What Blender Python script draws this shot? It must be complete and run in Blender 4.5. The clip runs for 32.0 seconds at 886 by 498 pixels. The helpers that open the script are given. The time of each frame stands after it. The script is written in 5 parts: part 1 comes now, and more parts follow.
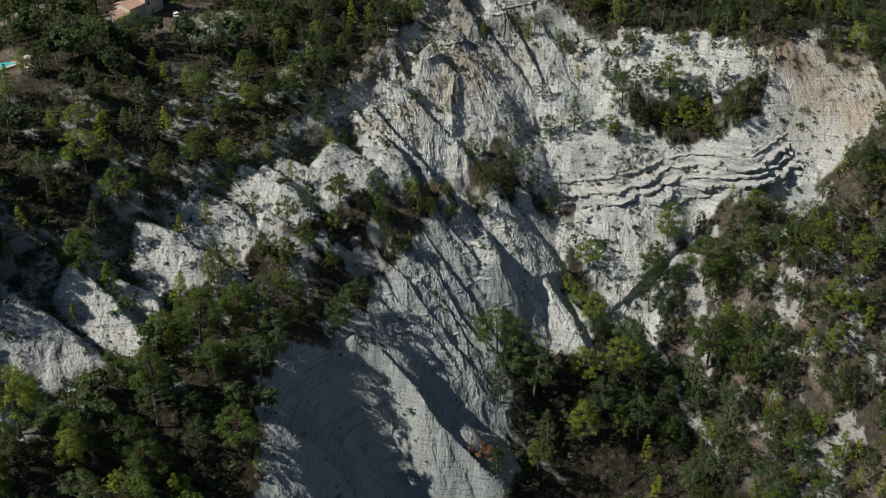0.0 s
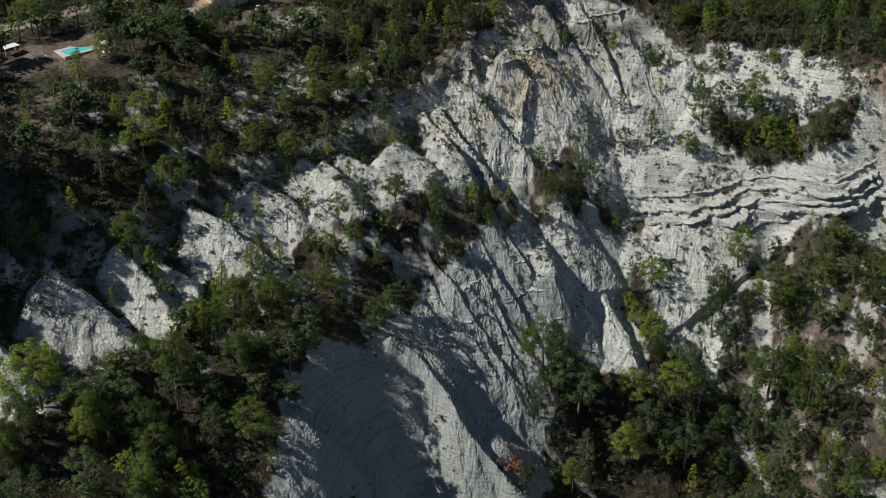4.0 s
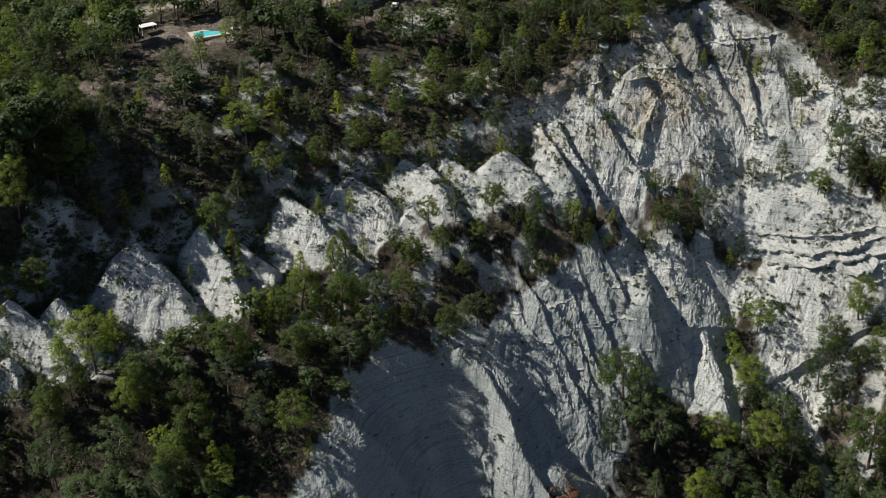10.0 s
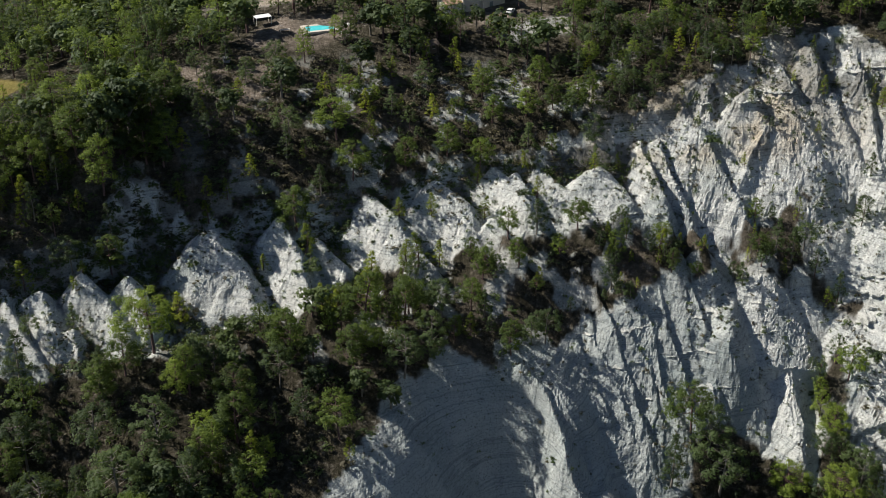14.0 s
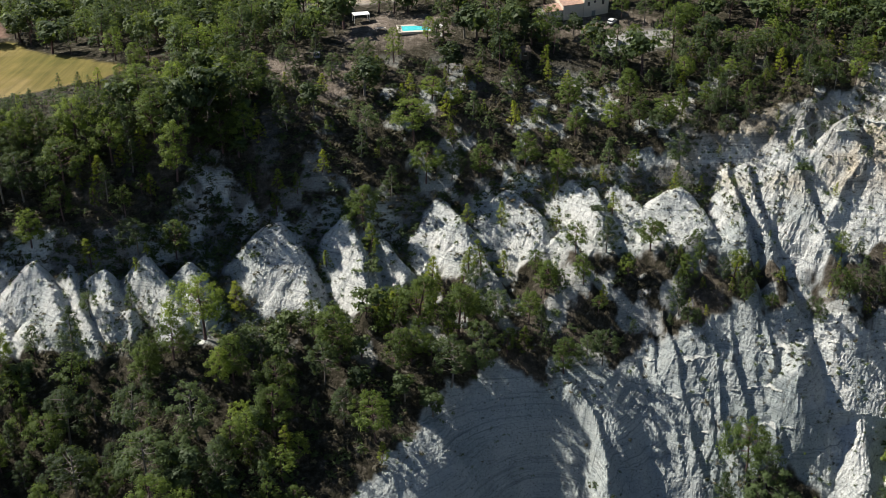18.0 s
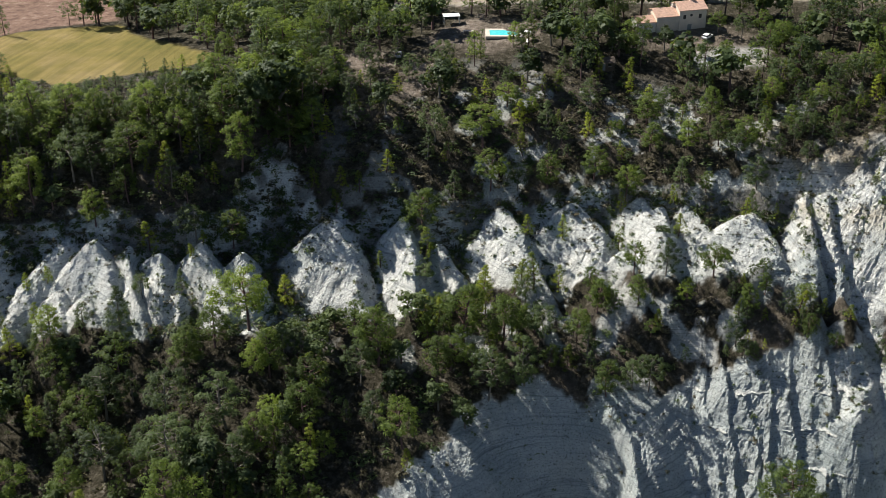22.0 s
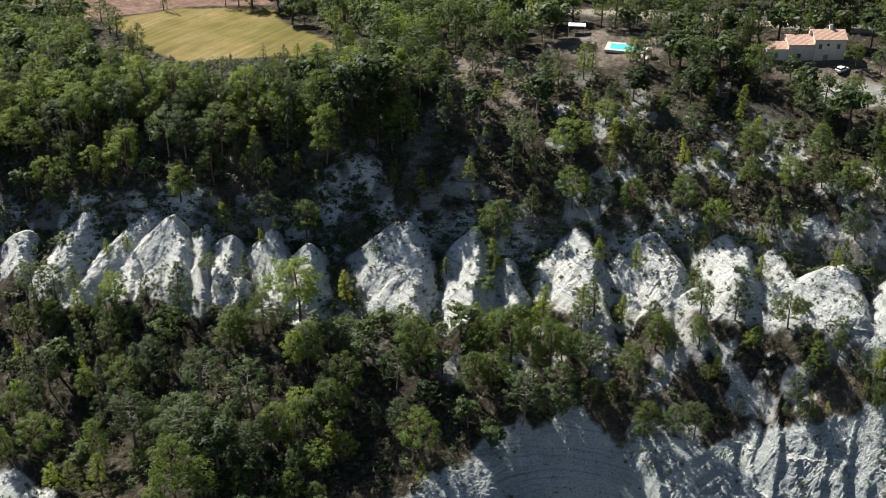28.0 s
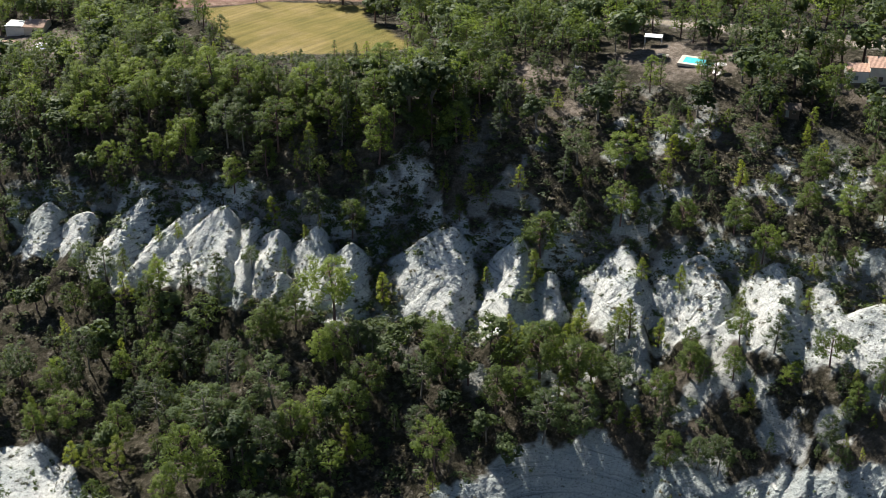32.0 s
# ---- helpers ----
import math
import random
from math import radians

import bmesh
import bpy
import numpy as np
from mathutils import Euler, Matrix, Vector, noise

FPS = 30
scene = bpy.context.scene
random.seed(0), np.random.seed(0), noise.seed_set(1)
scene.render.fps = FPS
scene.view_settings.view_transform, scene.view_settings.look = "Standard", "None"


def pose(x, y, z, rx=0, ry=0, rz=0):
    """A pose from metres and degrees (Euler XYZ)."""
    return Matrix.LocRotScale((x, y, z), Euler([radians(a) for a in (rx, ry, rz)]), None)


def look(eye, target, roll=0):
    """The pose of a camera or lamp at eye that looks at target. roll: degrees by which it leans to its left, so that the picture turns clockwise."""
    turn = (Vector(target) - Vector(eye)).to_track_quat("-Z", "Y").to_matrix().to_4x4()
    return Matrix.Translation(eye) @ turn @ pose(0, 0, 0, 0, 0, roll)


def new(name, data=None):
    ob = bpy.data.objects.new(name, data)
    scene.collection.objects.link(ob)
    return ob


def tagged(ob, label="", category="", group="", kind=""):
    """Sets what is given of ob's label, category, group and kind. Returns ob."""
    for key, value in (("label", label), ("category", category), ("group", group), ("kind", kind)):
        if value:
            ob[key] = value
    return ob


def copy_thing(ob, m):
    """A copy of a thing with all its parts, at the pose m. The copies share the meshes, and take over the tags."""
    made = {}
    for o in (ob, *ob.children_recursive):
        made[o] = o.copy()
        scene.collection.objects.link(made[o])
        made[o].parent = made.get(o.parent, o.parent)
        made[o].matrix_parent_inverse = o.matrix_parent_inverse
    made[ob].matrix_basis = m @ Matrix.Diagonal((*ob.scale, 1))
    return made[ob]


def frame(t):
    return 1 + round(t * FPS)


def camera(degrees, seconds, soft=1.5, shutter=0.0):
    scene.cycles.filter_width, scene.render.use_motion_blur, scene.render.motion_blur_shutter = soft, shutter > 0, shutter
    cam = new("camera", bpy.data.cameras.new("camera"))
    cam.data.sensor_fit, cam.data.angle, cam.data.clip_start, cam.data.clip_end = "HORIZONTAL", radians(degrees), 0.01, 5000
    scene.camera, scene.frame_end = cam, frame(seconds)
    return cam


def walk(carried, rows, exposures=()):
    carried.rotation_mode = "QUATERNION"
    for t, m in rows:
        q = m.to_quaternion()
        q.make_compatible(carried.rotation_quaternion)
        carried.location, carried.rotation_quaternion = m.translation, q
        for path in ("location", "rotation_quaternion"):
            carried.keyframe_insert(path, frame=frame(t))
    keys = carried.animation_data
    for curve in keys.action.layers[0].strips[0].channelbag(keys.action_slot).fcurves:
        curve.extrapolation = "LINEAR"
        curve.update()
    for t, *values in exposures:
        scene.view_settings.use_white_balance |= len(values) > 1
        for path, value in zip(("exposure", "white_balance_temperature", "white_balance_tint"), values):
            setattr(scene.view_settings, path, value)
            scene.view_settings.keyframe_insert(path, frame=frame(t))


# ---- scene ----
cam = camera(39.2, 32.0, soft=0.6)
PATH = [
    (0, (-124.97, 24.74, 154.98), (-71.45, 93.51, 105.92), 0.25),
    (0.5, (-121.64, 22.64, 154.73), (-69.34, 92.38, 105.73), 0.20),
    (1, (-118.22, 20.62, 154.48), (-67.17, 91.32, 105.54), 0.17),
    (1.5, (-115.20, 18.95, 154.27), (-65.26, 90.47, 105.36), 0.13),
    (2, (-111.70, 17.15, 154.03), (-63.05, 89.57, 105.16), 0.10),
    (2.5, (-107.76, 15.25, 153.78), (-60.58, 88.66, 104.96), 0.07),
    (3, (-103.55, 13.37, 153.52), (-57.95, 87.80, 104.73), 0.03),
    (3.5, (-99.64, 11.75, 153.29), (-55.52, 87.09, 104.54), 0.01),
    (5.5, (-83.94, 6.32, 152.45), (-45.95, 84.97, 103.76), -0.08),
    (6, (-80.45, 5.32, 152.29), (-43.85, 84.65, 103.63), -0.09),
    (6.5, (-77.91, 4.63, 152.17), (-42.34, 84.45, 103.54), -0.10),
    (7, (-75.45, 4.01, 152.06), (-40.88, 84.28, 103.46), -0.11),
    (7.5, (-72.60, 3.32, 151.93), (-39.21, 84.11, 103.37), -0.12),
    (8, (-69.24, 2.57, 151.79), (-37.25, 83.94, 103.26), -0.12),
    (8.5, (-65.71, 1.84, 151.64), (-35.21, 83.81, 103.16), -0.13),
    (9, (-60.79, 0.94, 151.45), (-32.40, 83.68, 102.98), -0.14),
    (9.5, (-56.03, 0.19, 151.27), (-29.72, 83.62, 102.83), -0.14),
    (10, (-51.04, -0.47, 151.09), (-26.94, 83.64, 102.67), -0.14),
    (10.5, (-46.50, -0.96, 150.94), (-24.44, 83.73, 102.54), -0.14),
    (11, (-42.01, -1.33, 150.80), (-22.00, 83.87, 102.41), -0.13),
    (11.5, (-38.07, -1.57, 150.68), (-19.87, 84.05, 102.33), -0.13),
    (12, (-33.93, -1.73, 150.56), (-17.65, 84.30, 102.24), -0.12),
    (12.5, (-29.99, -1.79, 150.45), (-15.56, 84.58, 102.16), -0.11),
    (13, (-25.69, -1.76, 150.34), (-13.29, 84.94, 102.09), -0.10),
    (13.5, (-21.73, -1.64, 150.25), (-11.21, 85.32, 102.01), -0.09),
    (14, (-17.51, -1.42, 150.15), (-9.00, 85.77, 101.93), -0.08),
    (14.5, (-13.52, -1.11, 150.07), (-6.93, 86.24, 101.84), -0.07),
    (16.5, (0.65, 0.73, 149.80), (0.45, 88.37, 101.64), -0.03),
    (17, (4.32, 1.40, 149.74), (2.36, 89.02, 101.58), -0.01),
    (17.5, (7.72, 2.09, 149.69), (4.14, 89.66, 101.53), -0.00),
    (18, (11.45, 2.92, 149.63), (6.11, 90.40, 101.47), 0.01),
    (18.5, (15.06, 3.81, 149.59), (8.01, 91.16, 101.41), 0.02),
    (19, (18.95, 4.84, 149.53), (10.07, 92.02, 101.36), 0.03),
    (19.5, (22.65, 5.91, 149.49), (12.05, 92.88, 101.29), 0.04),
    (20, (26.56, 7.11, 149.44), (14.15, 93.85, 101.24), 0.06),
    (20.5, (30.07, 8.27, 149.40), (16.04, 94.76, 101.20), 0.06),
    (21, (33.80, 9.57, 149.36), (18.07, 95.76, 101.15), 0.07),
    (21.5, (37.30, 10.87, 149.33), (19.99, 96.75, 101.11), 0.08),
    (22, (40.80, 12.23, 149.29), (21.91, 97.78, 101.07), 0.09),
    (22.5, (44.04, 13.56, 149.26), (23.71, 98.76, 101.03), 0.09),
    (23, (47.61, 15.08, 149.22), (25.69, 99.89, 100.98), 0.10),
    (23.5, (51.08, 16.63, 149.19), (27.63, 101.02, 100.94), 0.10),
    (24, (54.87, 18.40, 149.16), (29.76, 102.30, 100.88), 0.11),
    (24.5, (58.38, 20.11, 149.12), (31.74, 103.53, 100.84), 0.11),
    (25, (63.02, 22.49, 149.08), (34.37, 105.22, 100.76), 0.11),
    (25.5, (67.19, 24.74, 149.04), (36.74, 106.81, 100.70), 0.11),
    (27.5, (83.16, 34.42, 148.88), (45.82, 113.55, 100.45), 0.08),
    (28, (86.91, 36.98, 148.83), (47.93, 115.31, 100.40), 0.07),
    (28.5, (90.35, 39.45, 148.79), (49.85, 116.98, 100.33), 0.05),
    (29, (93.98, 42.19, 148.74), (51.86, 118.84, 100.27), 0.04),
    (29.5, (97.18, 44.73, 148.70), (53.59, 120.56, 100.21), 0.02),
    (30, (100.39, 47.44, 148.65), (55.31, 122.36, 100.13), -0.00),
    (30.5, (103.06, 49.81, 148.61), (56.69, 123.94, 100.08), -0.03),
    (31, (105.54, 52.15, 148.56), (57.94, 125.49, 100.04), -0.05),
    (31.5, (107.69, 54.30, 148.52), (58.98, 126.91, 100.00), -0.07),
    (32, (109.71, 56.44, 148.47), (59.92, 128.32, 99.96), -0.09),
]
walk(cam, [(t, look(eye, target, roll)) for t, eye, target, roll in PATH], [(0, -0.02), (9, 0.2), (17, 0.72), (25, 0.95), (32, 1.05)])

# ---- light: clear sky, sun from the left and a little behind the hill ----
SUN = Vector((-0.67, 0.28, 0.66)).normalized()
world = bpy.data.worlds.new("sky")
scene.world = world
world.use_nodes = True
_n = world.node_tree.nodes
_sky = _n.new("ShaderNodeTexSky")
_sky.sky_type, _sky.sun_disc = "NISHITA", False
_sky.altitude, _sky.air_density, _sky.dust_density = 600, 0.8, 0.4
_sky.sun_elevation = math.asin(SUN.z)
_sky.sun_rotation = math.atan2(SUN.x, SUN.y)
world.node_tree.links.new(_sky.outputs[0], _n["Background"].inputs[0])
_n["Background"].inputs[1].default_value = 0.050
sun = new("sun", bpy.data.lights.new("sun", "SUN"))
sun.data.energy, sun.data.angle, sun.data.color = 5.0, radians(0.53), (1.0, 0.945, 0.855)
sun.matrix_world = look((0, 200, 400), Vector((0, 200, 400)) - SUN)


# ---- materials ----
def material(name, rough=0.9, spec=0.2):
    m = bpy.data.materials.new(name)
    m.use_nodes = True
    b = m.node_tree.nodes["Principled BSDF"]
    b.inputs["Roughness"].default_value = rough
    b.inputs["Specular IOR Level"].default_value = spec
    return m, m.node_tree, b


def node(t, kind, **inputs):
    n = t.nodes.new(kind)
    for k, v in inputs.items():
        n.inputs[k.replace("_", " ")].default_value = v
    return n


def noise_of(t, scale, detail=4.0, rough=0.6, vec=None, stretch=None):
    n = node(t, "ShaderNodeTexNoise", Scale=scale, Detail=detail, Roughness=rough)
    if vec is None:
        vec = t.nodes.new("ShaderNodeTexCoord").outputs["Object"]
    if stretch:
        mp = t.nodes.new("ShaderNodeMapping")
        mp.inputs["Scale"].default_value = stretch
        t.links.new(vec, mp.inputs["Vector"])
        vec = mp.outputs[0]
    t.links.new(vec, n.inputs["Vector"])
    return n.outputs["Fac"]


def ramp(t, fac, stops):
    r = t.nodes.new("ShaderNodeValToRGB")
    e = r.color_ramp.elements
    while len(e) < len(stops):
        e.new(0.5)
    for el, (p, c) in zip(e, stops):
        el.position, el.color = p, (*c, 1) if len(c) == 3 else c
    t.links.new(fac, r.inputs[0])
    return r.outputs[0]


def mix(t, fac, a, b, mode="MIX"):
    m = t.nodes.new("ShaderNodeMix")
    m.data_type, m.blend_type = "RGBA", mode
    for sock, v in ((m.inputs[0], fac), (m.inputs[6], a), (m.inputs[7], b)):
        if hasattr(v, "links"):
            t.links.new(v, sock)
        else:
            sock.default_value = v if isinstance(v, (int, float)) else (*v, 1)
    return m.outputs[2]


def calc(t, op, a, b=0.0):
    m = t.nodes.new("ShaderNodeMath")
    m.operation, m.use_clamp = op, op in ("MULTIPLY", "ADD", "SUBTRACT")
    for sock, v in zip(m.inputs, (a, b)):
        if hasattr(v, "links"):
            t.links.new(v, sock)
        else:
            sock.default_value = v
    return m.outputs[0]


def bump(t, b, height, strength=0.5, distance=0.1):
    n = node(t, "ShaderNodeBump", Strength=strength, Distance=distance)
    t.links.new(height, n.inputs["Height"])
    t.links.new(n.outputs[0], b.inputs["Normal"])


def plain(name, color, rough=0.8, var=0.25, scale=3.0, spec=0.3, metal=0.0):
    """A painted, rendered or weathered surface: base colour with blotches and fine grain."""
    m, t, b = material(name, rough, spec)
    dark = tuple(c * (1 - var) for c in color)
    lite = tuple(min(1, c * (1 + var * 0.6)) for c in color)
    c = ramp(t, noise_of(t, scale, 6), [(0.3, dark), (0.7, lite)])
    c = mix(t, 0.25, c, ramp(t, noise_of(t, scale * 9, 3), [(0.3, dark), (0.7, lite)]))
    t.links.new(c, b.inputs["Base Color"])
    b.inputs["Metallic"].default_value = metal
    bump(t, b, noise_of(t, scale * 6, 4), 0.3, 0.02)
    return m


def ground_material():
    m, t, b = material("marl_and_soil", 0.95, 0.1)
    za = t.nodes.new("ShaderNodeVertexColor")
    za.layer_name = "zone"
    zb = t.nodes.new("ShaderNodeVertexColor")
    zb.layer_name = "tint"
    sa, sb = t.nodes.new("ShaderNodeSeparateColor"), t.nodes.new("ShaderNodeSeparateColor")
    t.links.new(za.outputs[0], sa.inputs[0])
    t.links.new(zb.outputs[0], sb.inputs[0])
    bare, field, soil = sa.outputs
    beige, green, plough = sb.outputs
    # wooded floor: needle litter, dry grass, pale stones
    litter = ramp(t, noise_of(t, 0.5, 9, 0.78), [(0.34, (0.016, 0.017, 0.010)), (0.48, (0.040, 0.036, 0.024)), (0.58, (0.085, 0.074, 0.056)), (0.68, (0.24, 0.225, 0.20))])
    # soil: brown to pink gravelly ground
    dirt = ramp(t, noise_of(t, 0.6, 8, 0.75), [(0.3, (0.07, 0.06, 0.045)), (0.5, (0.20, 0.165, 0.135)), (0.66, (0.36, 0.31, 0.265)), (0.8, (0.10, 0.09, 0.055))])
    # marl: grey white, blue grey and greenish beds, stones and crumbs
    marl = ramp(t, noise_of(t, 0.11, 7, 0.62), [(0.28, (0.49, 0.515, 0.52)), (0.45, (0.63, 0.645, 0.63)), (0.60, (0.70, 0.70, 0.675)), (0.75, (0.57, 0.59, 0.575))])
    beds = ramp(t, noise_of(t, 1.0, 4, 0.6, stretch=(0.05, 0.05, 1.6)), [(0.34, (0.62, 0.65, 0.67)), (0.44, (1, 1, 1)), (0.60, (1.06, 1.06, 1.04)), (0.70, (0.80, 0.80, 0.78))])
    # blue-grey and greenish beds; the same tone paints shade over pan and gully wall
    marl = mix(t, calc(t, "MULTIPLY", green, 0.85), marl, ramp(t, noise_of(t, 0.16, 6), [(0.3, (0.25, 0.29, 0.30)), (0.7, (0.37, 0.42, 0.42))]))
    marl = mix(t, calc(t, "MULTIPLY", beige, 0.9), marl, ramp(t, noise_of(t, 0.5, 6), [(0.3, (0.47, 0.39, 0.285)), (0.7, (0.63, 0.565, 0.46))]))
    marl = mix(t, 0.75, marl, beds, "MULTIPLY")
    seams = ramp(t, noise_of(t, 1.0, 3, 0.55, stretch=(0.035, 0.035, 3.4)), [(0.36, (0.50, 0.53, 0.55)), (0.40, (1, 1, 1)), (0.62, (1, 1, 1)), (0.68, (1.12, 1.12, 1.10))])
    marl = mix(t, 0.55, marl, seams, "MULTIPLY")
    rills = noise_of(t, 1.0, 5, 0.65, stretch=(1.9, 0.16, 0.16))
    marl = mix(t, 0.2, marl, ramp(t, rills, [(0.32, (0.62, 0.63, 0.64)), (0.46, (1, 1, 1)), (0.70, (1.12, 1.12, 1.1))]), "MULTIPLY")
    crumbs = ramp(t, noise_of(t, 1.9, 7, 0.85), [(0.39, (0.30, 0.30, 0.28)), (0.46, (0.90, 0.90, 0.89)), (0.55, (1.05, 1.05, 1.04)), (0.66, (1.22, 1.22, 1.2))])
    marl = mix(t, 0.62, marl, crumbs, "MULTIPLY")
    specks = ramp(t, noise_of(t, 2.2, 3, 0.6), [(0.345, (0.11, 0.115, 0.075)), (0.385, (1, 1, 1))])
    marl = mix(t, 0.75, marl, specks, "MULTIPLY")
    grass = ramp(t, noise_of(t, 0.05, 6, 0.6), [(0.3, (0.15, 0.14, 0.042)), (0.5, (0.215, 0.18, 0.062)), (0.7, (0.30, 0.235, 0.11))])
    rows = ramp(t, noise_of(t, 0.55, 3, 0.6, stretch=(1.0, 0.04, 1)), [(0.35, (0.8, 0.8, 0.8)), (0.65, (1.25, 1.2, 1.15))])
    grass = mix(t, 0.8, grass, rows, "MULTIPLY")
    earth = ramp(t, noise_of(t, 0.3, 8, 0.7), [(0.3, (0.10, 0.065, 0.05)), (0.55, (0.26, 0.17, 0.13)), (0.75, (0.38, 0.30, 0.24))])
    c = mix(t, soil, litter, dirt)
    c = mix(t, bare, c, marl)
    c = mix(t, field, c, grass)
    c = mix(t, plough, c, earth)
    t.links.new(c, b.inputs["Base Color"])
    strata = noise_of(t, 1.0, 5, 0.7, stretch=(0.08, 0.08, 2.2))
    h = calc(t, "ADD", calc(t, "ADD", noise_of(t, 0.8, 9, 0.8), calc(t, "MULTIPLY", strata, 0.6)), calc(t, "MULTIPLY", noise_of(t, 1.4, 4, 0.7, stretch=(1, 1, 0.3)), 0.5))
    h.node.use_clamp = False
    for link in h.node.inputs[0].links:
        link.from_node.use_clamp = False
    fine = calc(t, "ADD", calc(t, "MULTIPLY", noise_of(t, 3.5, 6, 0.8), 0.45), h)
    fine.node.use_clamp = False
    fine = calc(t, "ADD", calc(t, "MULTIPLY", rills, 0.7), fine)
    fine.node.use_clamp = False
    bump(t, b, fine, 0.9, 0.9)
    return m


def leaf_material(name, dark, mid, light, through_amount=0.25):
    """Needles and leaves: colour by clump and by tree, some light passing through."""
    m, t, b = material(name, 0.6, 0.25)
    geo = t.nodes.new("ShaderNodeNewGeometry")
    info = t.nodes.new("ShaderNodeObjectInfo")
    hue = t.nodes.new("ShaderNodeAttribute")
    hue.attribute_name = "hue"
    own = calc(t, "ADD", info.outputs["Random"], hue.outputs["Fac"])
    wrapped = calc(t, "FRACT", own)
    own.node.use_clamp = False
    f = calc(t, "ADD", calc(t, "MULTIPLY", geo.outputs["Random Per Island"], 0.35), calc(t, "MULTIPLY", wrapped, 0.65))
    c = ramp(t, f, [(0.1, dark), (0.5, mid), (0.95, light)])
    t.links.new(c, b.inputs["Base Color"])
    tr = t.nodes.new("ShaderNodeBsdfTranslucent")
    t.links.new(mix(t, 0.5, c, (0.28, 0.37, 0.045)), tr.inputs["Color"])
    mx = t.nodes.new("ShaderNodeMixShader")
    mx.inputs[0].default_value = through_amount
    t.links.new(b.outputs[0], mx.inputs[1])
    t.links.new(tr.outputs[0], mx.inputs[2])
    t.links.new(mx.outputs[0], t.nodes["Material Output"].inputs["Surface"])
    return m


M_GROUND = ground_material()
M_NEEDLE = leaf_material("pine_needles", (0.028, 0.046, 0.016), (0.086, 0.130, 0.030), (0.25, 0.32, 0.050), 0.5)
M_DARK = leaf_material("dark_pine_needles", (0.021, 0.037, 0.018), (0.042, 0.067, 0.028), (0.093, 0.132, 0.048), 0.36)
M_YOUNG = leaf_material("young_pine_needles", (0.060, 0.085, 0.014), (0.175, 0.220, 0.026), (0.38, 0.42, 0.042), 0.55)
M_OAK = leaf_material("oak_leaves", (0.029, 0.047, 0.021), (0.054, 0.081, 0.032), (0.102, 0.136, 0.048), 0.32)
M_DRY = leaf_material("dry_scrub", (0.040, 0.035, 0.022), (0.075, 0.064, 0.040), (0.13, 0.11, 0.065), 0.15)
M_RED = leaf_material("red_brown_leaves", (0.07, 0.035, 0.022), (0.11, 0.05, 0.03), (0.15, 0.075, 0.04), 0.15)
M_BARK = plain("pine_bark", (0.14, 0.09, 0.085), 0.95, 0.4, 2.0, 0.1)
M_GREYBARK = plain("grey_bark", (0.20, 0.18, 0.155), 0.95, 0.35, 2.0, 0.1)


# ---- the ground: one sheet, from the gully to the horizon ----
# break lines of the landform: (x, y, z)
PLATEAU = [(-300, 330, 2), (-233, 316, 4), (-186, 362, 11), (-150, 385, 11), (-145, 325, 15), (-100, 335, 19), (-50, 335, 20), (-55, 358, 23), (-20, 370, 25), (12, 356, 22), (38, 341, 15), (25, 376, 26), (60, 376, 26), (80, 342, 20), (110, 350, 26), (160, 335, 26), (230, 285, 20), (0, 450, 24), (-200, 480, 8), (200, 450, 40)]
EDGE = [(-175, 265, 2), (-137, 274, 3), (-107, 284, 6), (-85, 292, 8), (-65, 311, 14), (-53, 306, 8), (-20, 316, 7), (11, 323, 7), (45, 326, 9), (82, 328, 14), (103, 331, 18), (128, 333, 19), (158, 308, 8), (180, 280, 8), (199, 258, 11), (216, 246, 6)]
WALL = [(-150, 252, -12), (-128, 261, -7), (-107, 267, -8), (-80, 274, -9), (-63, 298, 1), (-44, 286, -13), (-22, 292, -13), (0, 300, -12), (20, 305, -10), (42, 308, -6), (64, 308, -6), (82, 310, -4), (100, 306, -5), (125, 308, -4), (143, 286, -18), (160, 272, -14), (173, 247, -14)]
FOOT = [(-160, 240, -20), (-120, 248, -20), (-80, 254, -18), (-67, 253, -18), (-34, 270, -20), (-5, 281, -20), (26, 292, -18), (50, 289, -20), (70, 288, -22), (86, 290, -20), (105, 284, -27), (120, 280, -30), (121.5, 282.3, -29.4), (142.7, 275.5, -26.6), (164.4, 256.8, -21.3), (127, 275, -34), (141, 269, -32), (160, 252, -27), (158, 262, -25), (184, 240, -24)]
BENCH = [(-150, 215, -28), (-105, 221, -34), (-96, 216, -39), (-99, 187, -37), (-60, 205, -34), (-37, 236, -35), (-23, 235, -35), (-50, 228, -30), (-5, 262, -27), (14, 262, -29), (26, 262, -30), (37, 276, -28), (62, 273, -29), (64, 265, -36), (-60, 160, -52)]
PAN = [(-4, 237, -39), (8, 247, -44), (21, 248, -55), (10, 232, -57), (25, 232, -66), (36, 249, -38), (38, 244, -50), (41, 233, -53), (48, 230, -56), (56, 244, -60), (65, 231, -68), (5, 205, -68), (30, 205, -80)]
GULLY = [(108, 280, -31), (82, 274, -30), (80.5, 271.6, -33), (71, 257, -45), (64, 265.8, -39), (54.5, 257.7, -43), (47, 265.6, -37.7), (64, 243, -57), (92, 269, -44), (83, 256, -56), (125, 266, -42), (105, 253, -52), (102, 242, -58), (126, 258, -48), (88, 249, -64), (124.4, 245, -58), (92, 218, -80), (72, 221, -77), (110, 190, -84), (70, 180, -95)]
